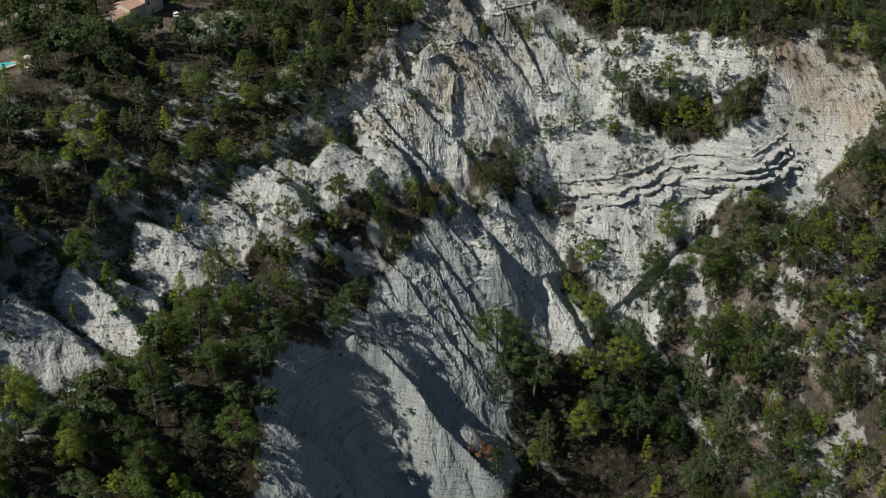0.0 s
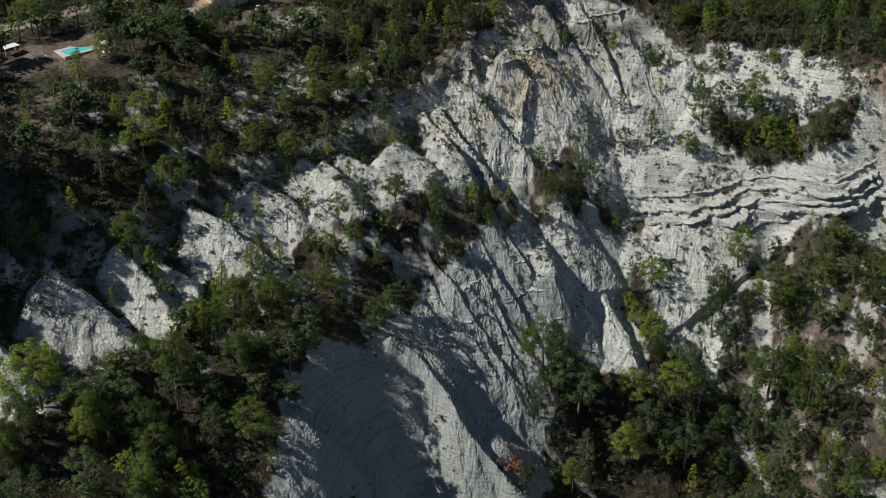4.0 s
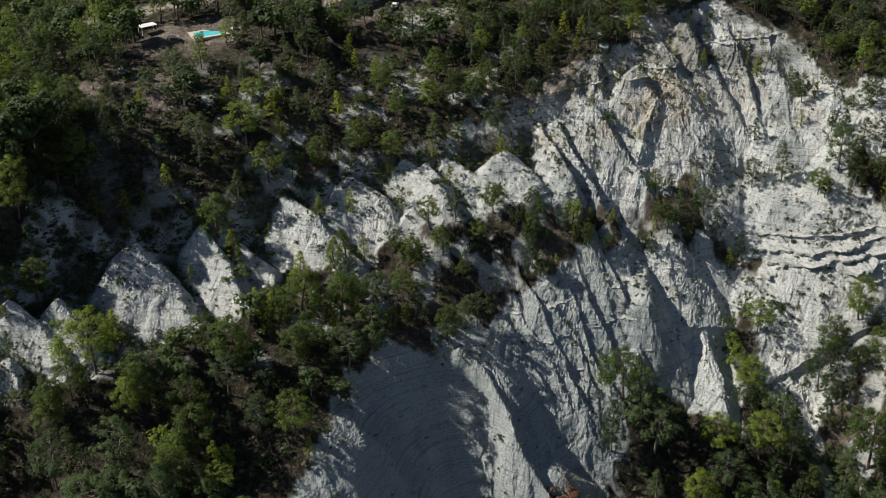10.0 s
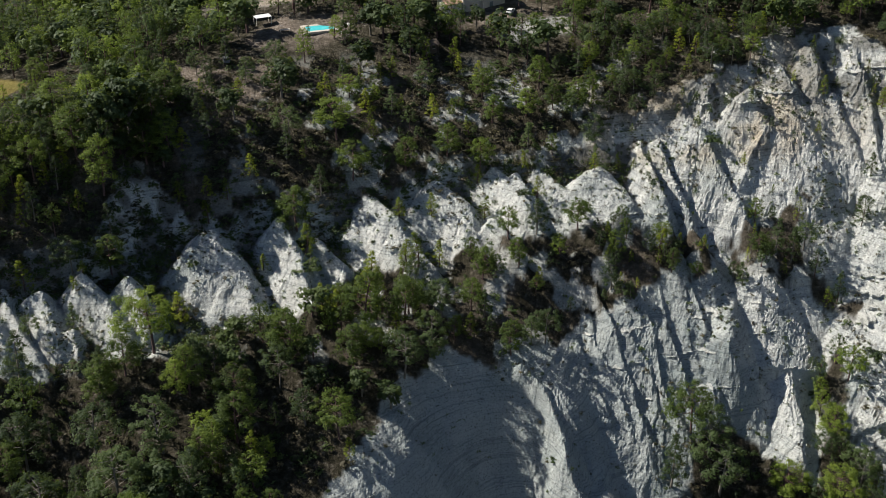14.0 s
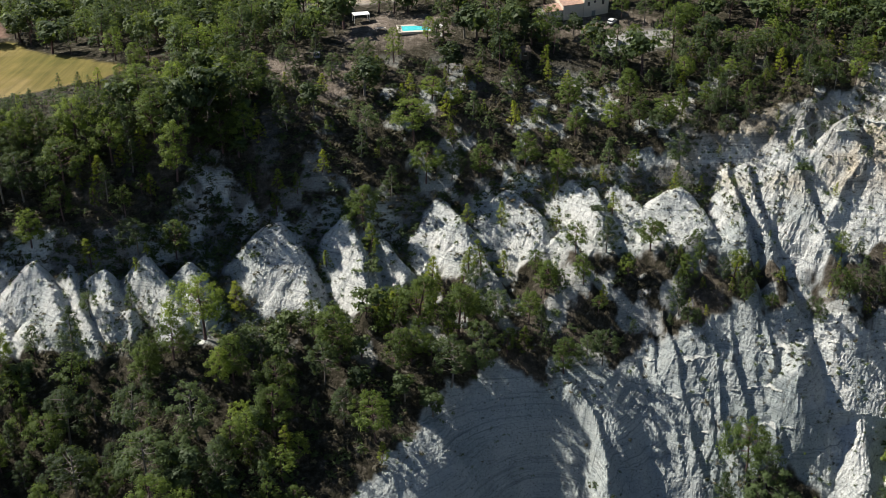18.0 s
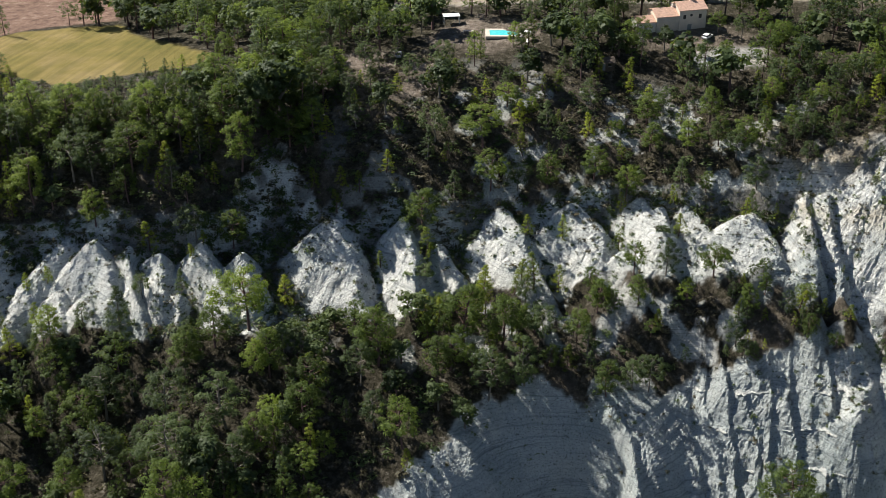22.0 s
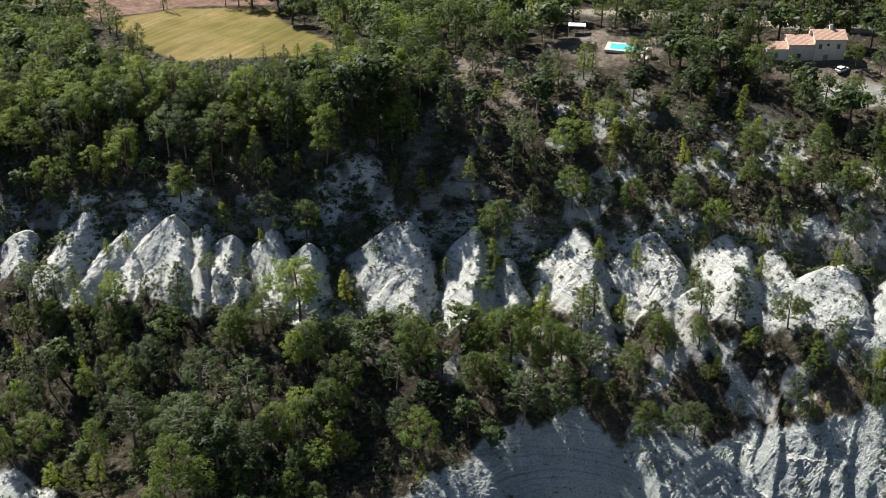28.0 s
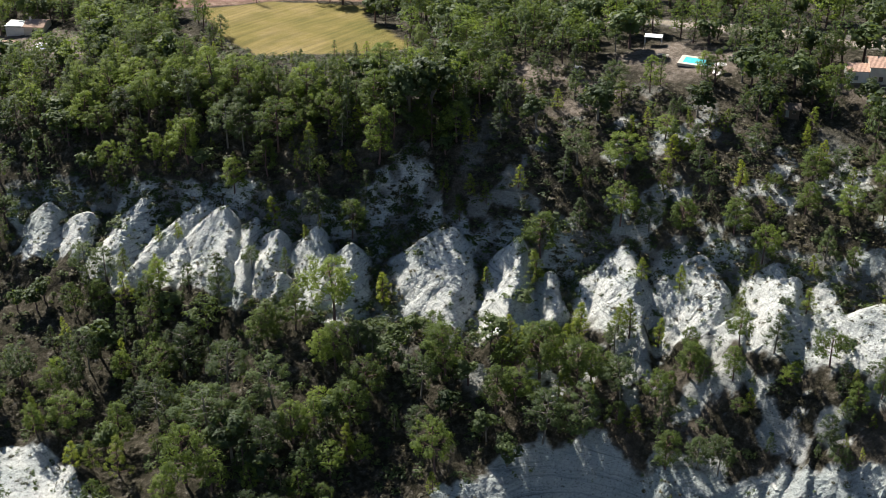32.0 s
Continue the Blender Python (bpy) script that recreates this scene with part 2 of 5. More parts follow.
SPUR = [(134, 238, -52), (132, 219, -68), (164, 218, -38), (157, 198, -50), (143, 194, -67), (135, 202, -68), (200, 220, -15), (210, 180, -40), (180, 150, -70), (270, 200, 0), (-250, 200, -30), (-200, 120, -60), (100, 100, -120), (0, 100, -100), (250, 100, -70)]
HOLLOWS = [(122, 311, -7), (141.6, 307.3, -3), (144.4, 282.8, -12.4), (158, 290.5, -1.5), (125.8, 272.9, -42.6), (89.3, 263, -51.8), (82.7, 269.8, -35.5), (48.9, 261.2, -39.9), (70, 267.5, -37.5), (134, 304, -8), (97, 270, -45), (30, 245, -57), (31, 236, -65), (33, 228, -71)]
CTRL = np.array(HOLLOWS + PLATEAU + EDGE + WALL + FOOT + BENCH + PAN + GULLY + SPUR, float)


def _tps(d2):
    return 0.5 * d2 * np.log(d2 + 1e-9)


def _solve():
    p, z = CTRL[:, :2] / 100, CTRL[:, 2]
    n = len(p)
    a = np.zeros((n + 3, n + 3))
    a[:n, :n] = _tps(((p[:, None] - p[None]) ** 2).sum(-1)) + 0.002 * np.eye(n)
    a[:n, n], a[n, :n] = 1, 1
    a[:n, n + 1:], a[n + 1:, :n] = p, p.T
    return np.linalg.solve(a, np.r_[z, 0, 0, 0])


W = _solve()


def macro(x, y):
    x, y = np.asarray(x, float), np.asarray(y, float)
    cx, cy = np.clip(x, -330, 330) / 100, np.clip(y, 90, 520) / 100
    out = W[-3] + W[-2] * cx + W[-1] * cy
    for (px, py, _), w in zip(CTRL, W):
        out = out + w * _tps((cx - px / 100) ** 2 + (cy - py / 100) ** 2)
    return out


# crests of the bare marl spurs: flank to the west, flank to the east, roundness, then x, y, z down the crest
CONES_WEST = [
    (0.85, 1.31, 2.0, (-168, 244, -14), (-164, 236, -20)), (0.85, 1.31, 2.0, (-158, 250, -9.5), (-153, 240, -17)), (0.85, 1.31, 2.0, (-146, 252, -10), (-141, 242, -18)),
    (0.9, 1.25, 1.7, (-132, 263, -4.5), (-130, 252, -10)), (0.9, 1.25, 1.7, (-116, 269, -3.8), (-120, 260, -9), (-122, 254, -13)), (0.9, 1.38, 1.3, (-123, 256, -12.5), (-121, 245, -17)),
    (0.9, 1.44, 1.5, (-107, 267, -2.9), (-101, 262, -7.5), (-98, 255, -11.8)), (0.9, 1.50, 1.5, (-105, 254, -11.8), (-97, 247, -16.7)), (1.0, 1.50, 1.5, (-113, 255, -12), (-107, 245, -17)),
    (1.2, 1.62, 1.2, (-99, 270, -5.5), (-94, 260, -11), (-88, 251, -16.7)), (1.1, 1.50, 1.3, (-91, 270, -5.8), (-86, 261, -11.5)), (1.1, 1.50, 1.3, (-81, 274, -3.8), (-75, 270, -7.9), (-71, 264, -12))]
CONES_MID = [
    (1.1, 1.62, 1.2, (-70, 275, -6), (-67, 270, -9.8)), (1.1, 1.50, 1.3, (-82, 260, -12), (-81, 253, -17)), (1.0, 1.38, 1.3, (-71, 259, -14), (-66, 252, -18)),
    (0.8, 1.25, 2.7, (-51, 290, -2.6), (-43, 281, -9.9), (-37, 271, -17.3)), (1.05, 1.81, 1.3, (-32.5, 296.5, -2.8), (-27, 286, -9.3), (-23, 272, -17.3)), (1.0, 1.62, 1.3, (-22, 296, -8.9), (-16, 288, -13), (-17, 282, -16.8)),
    (0.95, 1.50, 2.7, (-9, 309, -1.9), (-2, 300, -5.2), (0, 294, -8.8)), (1.0, 1.62, 1.5, (-4, 293, -10), (2, 286, -14.3)), (1.2, 1.75, 1.3, (2, 294, -9.3), (7, 288, -13.9)),
    (0.95, 1.50, 2.7, (11, 311.5, -0.9), (18, 305, -4.6), (22, 290, -13.7)), (1.0, 1.50, 2.4, (28, 316, 0.2), (34, 307, -2.4), (35, 303, -3.7))]
CONES_EAST = [
    (1.0, 1.62, 1.5, (26, 299, -6.8), (31, 290, -12.8)), (1.2, 1.75, 1.3, (34, 312, 0.2), (38, 305, -4.1)), (1.1, 1.62, 1.5, (35, 299, -6.6), (39, 295, -9.8)),
    (1.0, 1.62, 1.5, (41, 315, -0.2), (47, 309, -3.4)), (1.0, 1.62, 1.5, (41, 304, -7.1), (48, 297, -11.6)),
    (0.62, 1.88, 3.0, (58, 313, 0.6), (65, 302.5, -5.4), (70, 293, -14.4)), (1.2, 2.12, 1.2, (71, 320, 5), (72, 311, 1.6), (73.5, 301, -3.2), (75, 291, -13.5))]
RIBS = [
    (1.1, 1.7, 1.0, (76, 319.5, 6.2), (78, 309.5, -1), (80.5, 302, -6.8), (82.5, 292, -13.8)), (0.95, 1.6, 1.3, (85, 326, 12.3), (88.9, 318.8, 7.9), (92, 309, -0.3), (95.5, 302, -6), (99, 292, -15)),
    (0.9, 1.5, 1.6, (104, 325, 17.4), (107.5, 318.5, 10), (113.5, 313.5, 0.8), (120.5, 309.5, -8)), (1.0, 1.5, 1.3, (129, 327, 15.5), (130.5, 319, 8.8), (134, 311, 0.4), (136.5, 305, -6)), (1.1, 1.5, 1.2, (139, 325, 14), (138.5, 316, 7.2), (138.5, 309, 0.5)),
    (0.8, 1.2, 2.6, (150, 324, 14), (148.5, 313, 8.2), (146, 305, 1.5)), (0.8, 1.0, 3.2, (161, 311, 11.5), (162, 302, 7), (161, 294, 2.2)), (1.0, 1.4, 1.3, (117.5, 324, 14), (119.5, 318, 6.5), (123, 312.5, -0.6))]
RIM_RIBS = [
    (0.9, 1.3, 1.3, (106, 345, 24.8), (113.5, 336, 21.8), (115.5, 328.5, 18.9)), (0.9, 1.3, 1.3, (126, 341, 24.5), (125, 331, 19)), (0.9, 1.3, 1.3, (139, 341, 25.2), (139, 334, 21)), (0.9, 1.3, 1.3, (94, 335, 18.8), (92, 327, 13.8)), (0.9, 1.2, 1.3, (150, 331, 20.6), (149, 325, 16)),
    (0.8, 1.0, 2.7, (142, 292, -8), (141, 284, -17))]
GULLY_CRESTS = [
    (0.78, 1.2, 1.0, (105, 273.5, -34.8), (103, 263.5, -42.4), (101, 248.5, -50.8), (98, 237, -59)), (1.0, 1.2, 1.1, (121, 270, -35), (122, 260, -43.3), (123, 250, -51)), (2.6, 1.4, 0.7, (27.5, 259.5, -28.6), (33, 255.5, -33), (35.8, 248.5, -38.2), (36.8, 240, -43.6), (38.5, 234, -49), (43, 226, -57)),
    (1.0, 1.2, 1.1, (88, 282, -24.5), (86.5, 275, -26.4), (85.2, 269.5, -28.8), (80, 263, -40)),
    (0.9, 1.1, 1.4, (-103, 198, -32.5), (-99, 187, -39)), (0.9, 1.1, 1.4, (-88, 194, -33.5), (-84, 184, -40))]

# small ribs down the wall above the gully
WALL_RIBS = []
for k in range(9):
    shift = 1.7 * math.sin(2.7 * k)
    line = [(42.5 + 5.2 * k + shift, 284.0 - 0.3 * k), (44.5 + 5.2 * k - 0.5 * shift, 273.0), (47.5 + 5.0 * k + 0.8 * shift, 264.0), (50.0 + 4.8 * k, 256.0 + shift)]
    WALL_RIBS.append((1.0, 1.8 + 0.2 * (k % 2), 0.5, *[(x, y, float(macro(x, y)) + 1.3 + 0.8 * (k % 3)) for x, y in line]))

# outlines of bare and open ground in plan
BARE_PAN = [(-21, 222), (-16, 235), (-9, 246), (-3, 257), (10, 263), (25, 265), (40, 272), (52, 279), (74, 283), (98, 285), (111, 287), (124, 276), (109, 262), (107, 250), (104, 240), (95, 242), (88, 252), (78, 254), (70, 250), (60, 228), (44, 215), (10, 195), (-15, 200)]
BARE_SCARP = [(46, 322), (70, 324), (93, 334), (111, 346), (138, 344), (152, 327), (170, 312), (161, 292), (147, 287), (135, 275), (124, 276), (113, 287), (113, 300), (97, 293), (72, 296), (46, 298)]
BARE_BANK = [(131, 286), (146, 290), (146, 304), (166, 308), (166, 297), (153, 284), (163, 271), (184, 253), (197, 264), (212, 260), (207, 250), (224, 243), (219, 233), (196, 232), (186, 233), (163, 250), (149, 254), (137, 247), (122, 236), (113, 256), (118, 272)]
BARE_CONES = [(-175, 250), (-158, 258), (-137, 264), (-109, 277), (-92, 277), (-80, 284), (-75, 295), (-69, 304), (-61, 301), (-55, 296), (-32, 302), (-15, 308), (9, 316), (29, 319), (55, 318), (72, 322), (76, 298), (53, 297), (22, 296), (7, 290), (-10, 287), (-25, 273), (-42, 269), (-54, 259), (-70, 253), (-91, 250), (-113, 245), (-130, 242), (-160, 237)]
BARE_EAST = [(152, 318), (166, 316), (178, 302), (188, 286), (200, 272), (192, 260), (176, 268), (160, 284)]
BARE_LOW = [(-120, 184), (-107, 200), (-92, 198), (-78, 190), (-85, 178), (-110, 172)]
FIELD = [(-202, 357), (-187, 376), (-158, 391), (-138, 371), (-103, 348), (-109, 338), (-143, 322), (-172, 334)]
PLOUGHED = [(-250, 360), (-214, 352), (-200, 363), (-184, 381), (-160, 396), (-180, 430), (-240, 420)]
CLEARING = [(-88, 340), (-70, 349), (-46, 350), (-25, 346), (-36, 331), (-54, 325), (-70, 327)]
YARD = [(-45, 362), (-30, 384), (-8, 378), (-8, 362), (-24, 356)]
HOUSE_YARD = [(18, 372), (24, 366), (36, 364), (52, 368), (58, 380), (40, 388), (20, 380)]
WEST_YARD = [(-262, 310), (-240, 322), (-214, 320), (-200, 308), (-216, 298), (-240, 298)]
# pale washed gullies and paths
STREAKS = [[(122, 248), (124, 241), (123, 233), (122, 226), (121, 215), (116, 196)], [(158, 261), (152, 250), (140, 236), (132, 224)], [(185, 240), (171, 230), (157, 219), (149, 211)], [(60, 240), (66, 232), (72, 222)]]
TRACK_EAST = [(-60, 392), (0, 399), (60, 405), (120, 400), (122, 406), (40, 411), (-20, 405), (-62, 397)]


def outside(poly, x, y):
    """Metres by which points lie outside a plan outline; negative within it."""
    p = np.array(poly, float)
    q = np.roll(p, -1, 0)
    best, inside = np.full(x.shape, 1e9), np.zeros(x.shape, bool)
    for (ax, ay), (bx, by) in zip(p, q):
        ex, ey = bx - ax, by - ay
        u = np.clip(((x - ax) * ex + (y - ay) * ey) / (ex * ex + ey * ey), 0, 1)
        best = np.minimum(best, (x - ax - u * ex) ** 2 + (y - ay - u * ey) ** 2)
        if ay != by:
            inside ^= ((ay > y) != (by > y)) & (x < ex * (y - ay) / (by - ay) + ax)
    return np.where(inside, -1, 1) * np.sqrt(best)


def step(a, b, v):
    u = np.clip((v - a) / (b - a), 0, 1)
    return u * u * (3 - 2 * u)


_rng = np.random.default_rng(7)
_LAT = _rng.random((256, 256))


def value_noise(x, y):
    xi, yi = np.floor(x).astype(int), np.floor(y).astype(int)
    u, v = x - xi, y - yi
    u, v = u * u * (3 - 2 * u), v * v * (3 - 2 * v)
    g = lambda i, j: _LAT[i % 256, j % 256]
    return (g(xi, yi) * (1 - u) + g(xi + 1, yi) * u) * (1 - v) + (g(xi, yi + 1) * (1 - u) + g(xi + 1, yi + 1) * u) * v


def fbm(x, y, octaves=4):
    out, amp = 0, 0.5
    for k in range(octaves):
        out, amp = out + amp * value_noise(x * 2**k + 17.3 * k, y * 2**k - 9.1 * k), amp * 0.5
    return out


def soft_max(a, b, r):
    h = np.clip(0.5 + 0.5 * (a - b) / r, 0, 1)
    return b + (a - b) * h + r * h * (1 - h)


def bank_brow(x, y):
    """Metres in front of the brow of hard rock on the eastern bank, and where it runs."""
    line = np.interp(x, [112, 121.5, 142.7, 164.4, 188], [285, 282.3, 275.0, 256.5, 236])
    d = (line - y) * np.interp(x, [112, 132, 150, 188], [1, 0.95, 0.8, 0.74]) + 1.3 * (fbm(x / 6.0, y / 12.0, 3) - 0.45)
    return d, step(117, 125, x) * step(189, 178, x)


def relief(x, y):
    """Height of the land with its spurs, and how much of it is spur."""
    base = macro(x, y) + 1.6 * (fbm(x / 22, y / 22, 3) - 0.45)
    brow, below = bank_brow(x, y)
    base = base - 5.4 * step(0.2, 1.5, brow) * step(22, 8, brow) * below
    inner = np.maximum(step(0, -7, outside(BARE_CONES, x, y)), step(0, -7, outside(BARE_SCARP, x, y)))
    z = base - 3.2 * inner
    crest = np.zeros(x.shape)
    wx, wy = x + 3.6 * (fbm(x / 9, y / 9 + 50, 4) - 0.45), y + 3.6 * (fbm(x / 9 + 80, y / 9, 4) - 0.45)
    lumps = 1.3 * (fbm(x / 5 + 20, y / 5 + 60, 4) - 0.45)
    for west, east, soft, *line in CONES_WEST + CONES_MID + CONES_EAST + RIBS + RIM_RIBS + WALL_RIBS + GULLY_CRESTS:
        near = (np.abs(x - line[0][0]) < 50) & (np.abs(y - line[0][1]) < 60)
        if not near.any():
            continue
        px, py, top = wx[near], wy[near], np.full(int(near.sum()), -1e3)
        for k, ((ax, ay, az), (bx, by, bz)) in enumerate(zip(line, line[1:])):
            long = math.hypot(bx - ax, by - ay)
            dx, dy = (bx - ax) / long, (by - ay) / long
            u, v = (px - ax) * dx + (py - ay) * dy, (px - ax) * dy - (py - ay) * dx
            on = np.clip(u, 0, long)
            past = np.maximum(u - long, 0) * (1.0 if k == len(line) - 2 else 1.6) + np.maximum(-u, 0) * (1.3 if k == 0 else 1.6)
            away = np.hypot(np.where(v > 0, west, east) * v, past)
            top = np.maximum(top, az + (bz - az) * on / long - np.sqrt(away * away + soft * soft) + soft)
        top = top + lumps[near]
        crest[near] = np.maximum(crest[near], step(0.8, 3.0, top - z[near]))
        z[near] = soft_max(top, z[near], 1.0)
    return z, crest


def streaks(z, x, y, seed, length, cell):
    """Noise drawn out along the fall of the slope: rills."""
    gy, gx = np.gradient(z, y[:, 0], x[0])
    n = np.hypot(gx, gy) + 1e-3
    dx, dy = -gx / n, -gy / n
    out, total = 0, 0
    px, py = x.copy(), y.copy()
    for k in range(length):
        out, total = out + value_noise(px / cell + seed, py / cell - seed), total + 1
        px, py = px + dx * cell * 0.6, py + dy * cell * 0.6
    out = out / total
    return np.clip((out - 0.5) * math.sqrt(length) * 1.1, -1, 1), n


def axis(lo, hi, fine, mid_lo, mid_hi, far_lo, far_hi):
    a = list(np.arange(lo, hi, fine))
    d, v = fine, lo
    while v > far_lo:
        d = min(d * 1.22, 1.7) if v > mid_lo else d * 1.22
        v -= d
        a.insert(0, v)
    d, v = fine, a[-1]
    while v < far_hi:
        d = min(d * 1.22, 1.7) if v < mid_hi else d * 1.22
        v += d
        a.append(v)
    return np.array(a)


GX = axis(-178.0, 226.0, 0.48, -300, 240, -4000, 4000)
GY = axis(178.0, 346.0, 0.48, 165, 425, -1500, 4500)
X, Y = np.meshgrid(GX, GY)
Z, CREST = relief(X, Y)
frayed = 5.0 * (fbm(X / 2.6 + 31, Y / 2.6, 4) - 0.47)
wob = frayed + 8.0 * (fbm(X / 9, Y / 9, 4) - 0.47) + 8.0 * (fbm(X / 24 + 5, Y / 24, 2) - 0.40)
D_PAN, D_SCARP, D_BANK = (outside(p, X, Y) + k * wob for p, k in ((BARE_PAN, 1.0), (BARE_SCARP, 1.1), (BARE_BANK, 0.9)))
D_CONES, D_LOW = outside(BARE_CONES, X, Y) + wob, outside(BARE_LOW, X, Y) + wob + 4.0
OPEN = np.maximum.reduce([step(0.7, -0.7, d) for d in (D_PAN, D_SCARP, D_BANK, D_CONES, D_LOW, outside(BARE_EAST, X, Y) + 1.6 * wob + 2.0)])
FLUTE1, STEEP = streaks(Z, X, Y, 3.7, 18, 1.15)
FLUTE2, _ = streaks(Z, X, Y, 11.2, 18, 3.4)
steepness = step(0.25, 0.7, STEEP)
_d, _b = bank_brow(X, Y)
HARD = _b * step(-16, -10, _d) * step(14, 4, _d)
Z = Z + OPEN * steepness * (1 - 0.85 * HARD) * (np.where(D_CONES < 0, 0.14, 0.24) * FLUTE1 + np.where(D_CONES < 0, 0.2, np.where(D_PAN < 2, 0.4, 0.5)) * FLUTE2)
CHANNEL = np.full(X.shape, 1e9)
for (ax, ay), (bx, by) in zip(((128, 280), (118, 281), (104, 277), (93, 268), (84, 258)), ((118, 281), (104, 277), (93, 268), (84, 258), (76, 246))):
    u = np.clip(((X - ax) * (bx - ax) + (Y - ay) * (by - ay)) / ((bx - ax) ** 2 + (by - ay) ** 2), 0, 1)
    CHANNEL = np.minimum(CHANNEL, np.hypot(X - ax - u * (bx - ax), Y - ay - u * (by - ay)))
SMOOTH = step(11, 5, CHANNEL)
# ledges of harder beds on the wall above the gully and on the eastern bank
BEDS = np.maximum(step(3, -3, D_BANK), step(3, -3, D_PAN) * step(20, 50, X)) * step(1.2, -1.5, outside([(20, 255), (60, 285), (108, 288), (135, 282), (165, 268), (190, 254), (190, 236), (150, 258), (125, 268), (100, 262), (60, 255), (30, 245)], X, Y))
tilt = 0.11 * (X - 110) - (1.6 - 1.2 * HARD) * fbm(X / 14, Y / 14, 3)
BROW = _b * step(-8, -5, _d) * step(3, 1, _d)
BEDS = BEDS * (1 - 0.85 * step(112, 120, X))
BEDS = np.maximum(BEDS, BROW) * (1 - SMOOTH)
q = (Z - tilt) / 2.3 + 0.15
q = q + 0.16 * np.sin(q * 2.1)
terr_z = (np.floor(q) + step(0.45, 1.0, q - np.floor(q)))
terr_z = (terr_z - 0.16 * np.sin(terr_z * 2.1) - 0.15) * 2.3 + tilt
Z = Z + BEDS * np.maximum(np.maximum(BROW, 0.12 * (X < 112)), 0.1 + 0.5 * step(0.40, 0.6, fbm(X / 11 + 2, Y / 11, 3))) * 0.9 * (terr_z - Z)
# two hard beds across the eastern scarp, each with a small drop below it
for level, rise, drop, reach in ((12.5, 0.125, 1.0, 9.0), (-10.0, 0.03, 1.0, 6.0)):
    under = Z - level - rise * (X - 89) - 1.8 * (fbm(X / 8 + level, Y / 8, 3) - 0.45)
    Z = Z - drop * step(3, -3, D_SCARP) * step(48, 56, X) * step(160, 150, X) * step(0.6, -1.2, under) * step(-reach, -1.5, under)
Z = Z + (0.45 + 0.35 * OPEN) * (fbm(X / 2.3, Y / 2.3, 3) - 0.45) * step(600, 400, np.abs(Y))
Z = Z + np.where(D_CONES < 0, 0.5, np.where(D_PAN < 2, 0.6, 0.8)) * OPEN * steepness * (1 - 0.8 * HARD) * (np.abs(fbm(X / 6.5 + 3, Y / 6.5 + 1, 3) - 0.45) - 0.12)
crumble = np.random.default_rng(3).random(X.shape) - 0.5
Z = Z + (0.06 + np.where(D_CONES < 0, 0.05, 0.09) * OPEN * (0.35 + 0.65 * steepness)) * crumble * step(600, 400, np.abs(Y))
flat = np.maximum(step(2, -6, outside(FIELD, X, Y)), step(2, -6, outside(HOUSE_YARD, X, Y)))
Z = Z * (1 - flat) + (macro(X, Y)) * flat

wooded = 1 - OPEN
tuft = fbm(X / 3.0 + 40, Y / 3.0, 3)
BARE = OPEN * np.where(step(3, -3, D_CONES) > 0.5, 0.30 + 0.70 * np.maximum(CREST, step(0.36, 0.50, fbm(X / 6, Y / 6 + 9, 3))), 1.0)
rim = step(316, 328, Y) * step(60, 80, X) * step(175, 160, X)
BARE = BARE * (1 - 0.55 * rim * step(0.40, 0.55, fbm(X / 5 + 6, Y / 5, 4)))
tuft = np.maximum(tuft * 0.93, fbm(X / 1.5 + 12, Y / 1.5, 3) * 0.95)
BARE = np.clip(BARE * (1 - np.where(D_CONES < 0, 0.35, 0.6) * step(0.58, 0.63, tuft) * step(0.2, -0.2, FLUTE2) * np.where((D_PAN < 0) & (X < 62), 0, 1)), 0, 1)
slope_strip = step(-170, -120, X) * step(135, 118, X) * step(356, 338, Y) * step(255, 268, Y)
patches = step(0.52, 0.58, fbm(X / 6 + 3, Y / 6 + 8, 5))
BARE = np.maximum(BARE, (0.05 + 0.65 * step(-70, -15, X)) * wooded * slope_strip * patches * step(-3, 4, outside(CLEARING, X, Y)))
SOIL = np.maximum.reduce([step(2, -2, outside(p, X, Y) + wob) for p in (CLEARING, YARD, HOUSE_YARD, WEST_YARD, TRACK_EAST)])
SOIL = SOIL * (0.55 + 0.45 * step(0.42, 0.56, fbm(X / 5 + 15, Y / 5, 4)))
SOIL = np.maximum(SOIL, step(112, 130, X) * step(262, 245, Y) * (0.25 + 0.6 * step(0.5, 0.62, fbm(X / 6 + 1, Y / 6 + 5, 4))))
SOIL = np.maximum(SOIL, 0.30 * slope_strip * step(0.4, 0.6, fbm(X / 9 + 4, Y / 9, 3)))
BARE = np.maximum(BARE, 0.6 * wooded * step(112, 126, X) * step(268, 258, Y) * step(0.56, 0.62, fbm(X / 4.5 + 9, Y / 4.5 + 2, 4)))
for line in STREAKS:
    d = np.full(X.shape, 1e9)
    for (ax, ay), (bx, by) in zip(line, line[1:]):
        u = np.clip(((X - ax) * (bx - ax) + (Y - ay) * (by - ay)) / ((bx - ax) ** 2 + (by - ay) ** 2), 0, 1)
        d = np.minimum(d, np.hypot(X - ax - u * (bx - ax), Y - ay - u * (by - ay)))
    hit = step(1.5, 0.5, d + 0.55 * wob)
    BARE, OPEN = np.maximum(BARE, 0.75 * hit), np.maximum(OPEN, 0.9 * hit)
    Z = Z - 0.8 * step(3, 0.5, d)
track = step(1.5, -1.5, outside(TRACK_EAST, X, Y) + 0.4 * wob)
BARE = np.maximum(BARE, 0.5 * track)
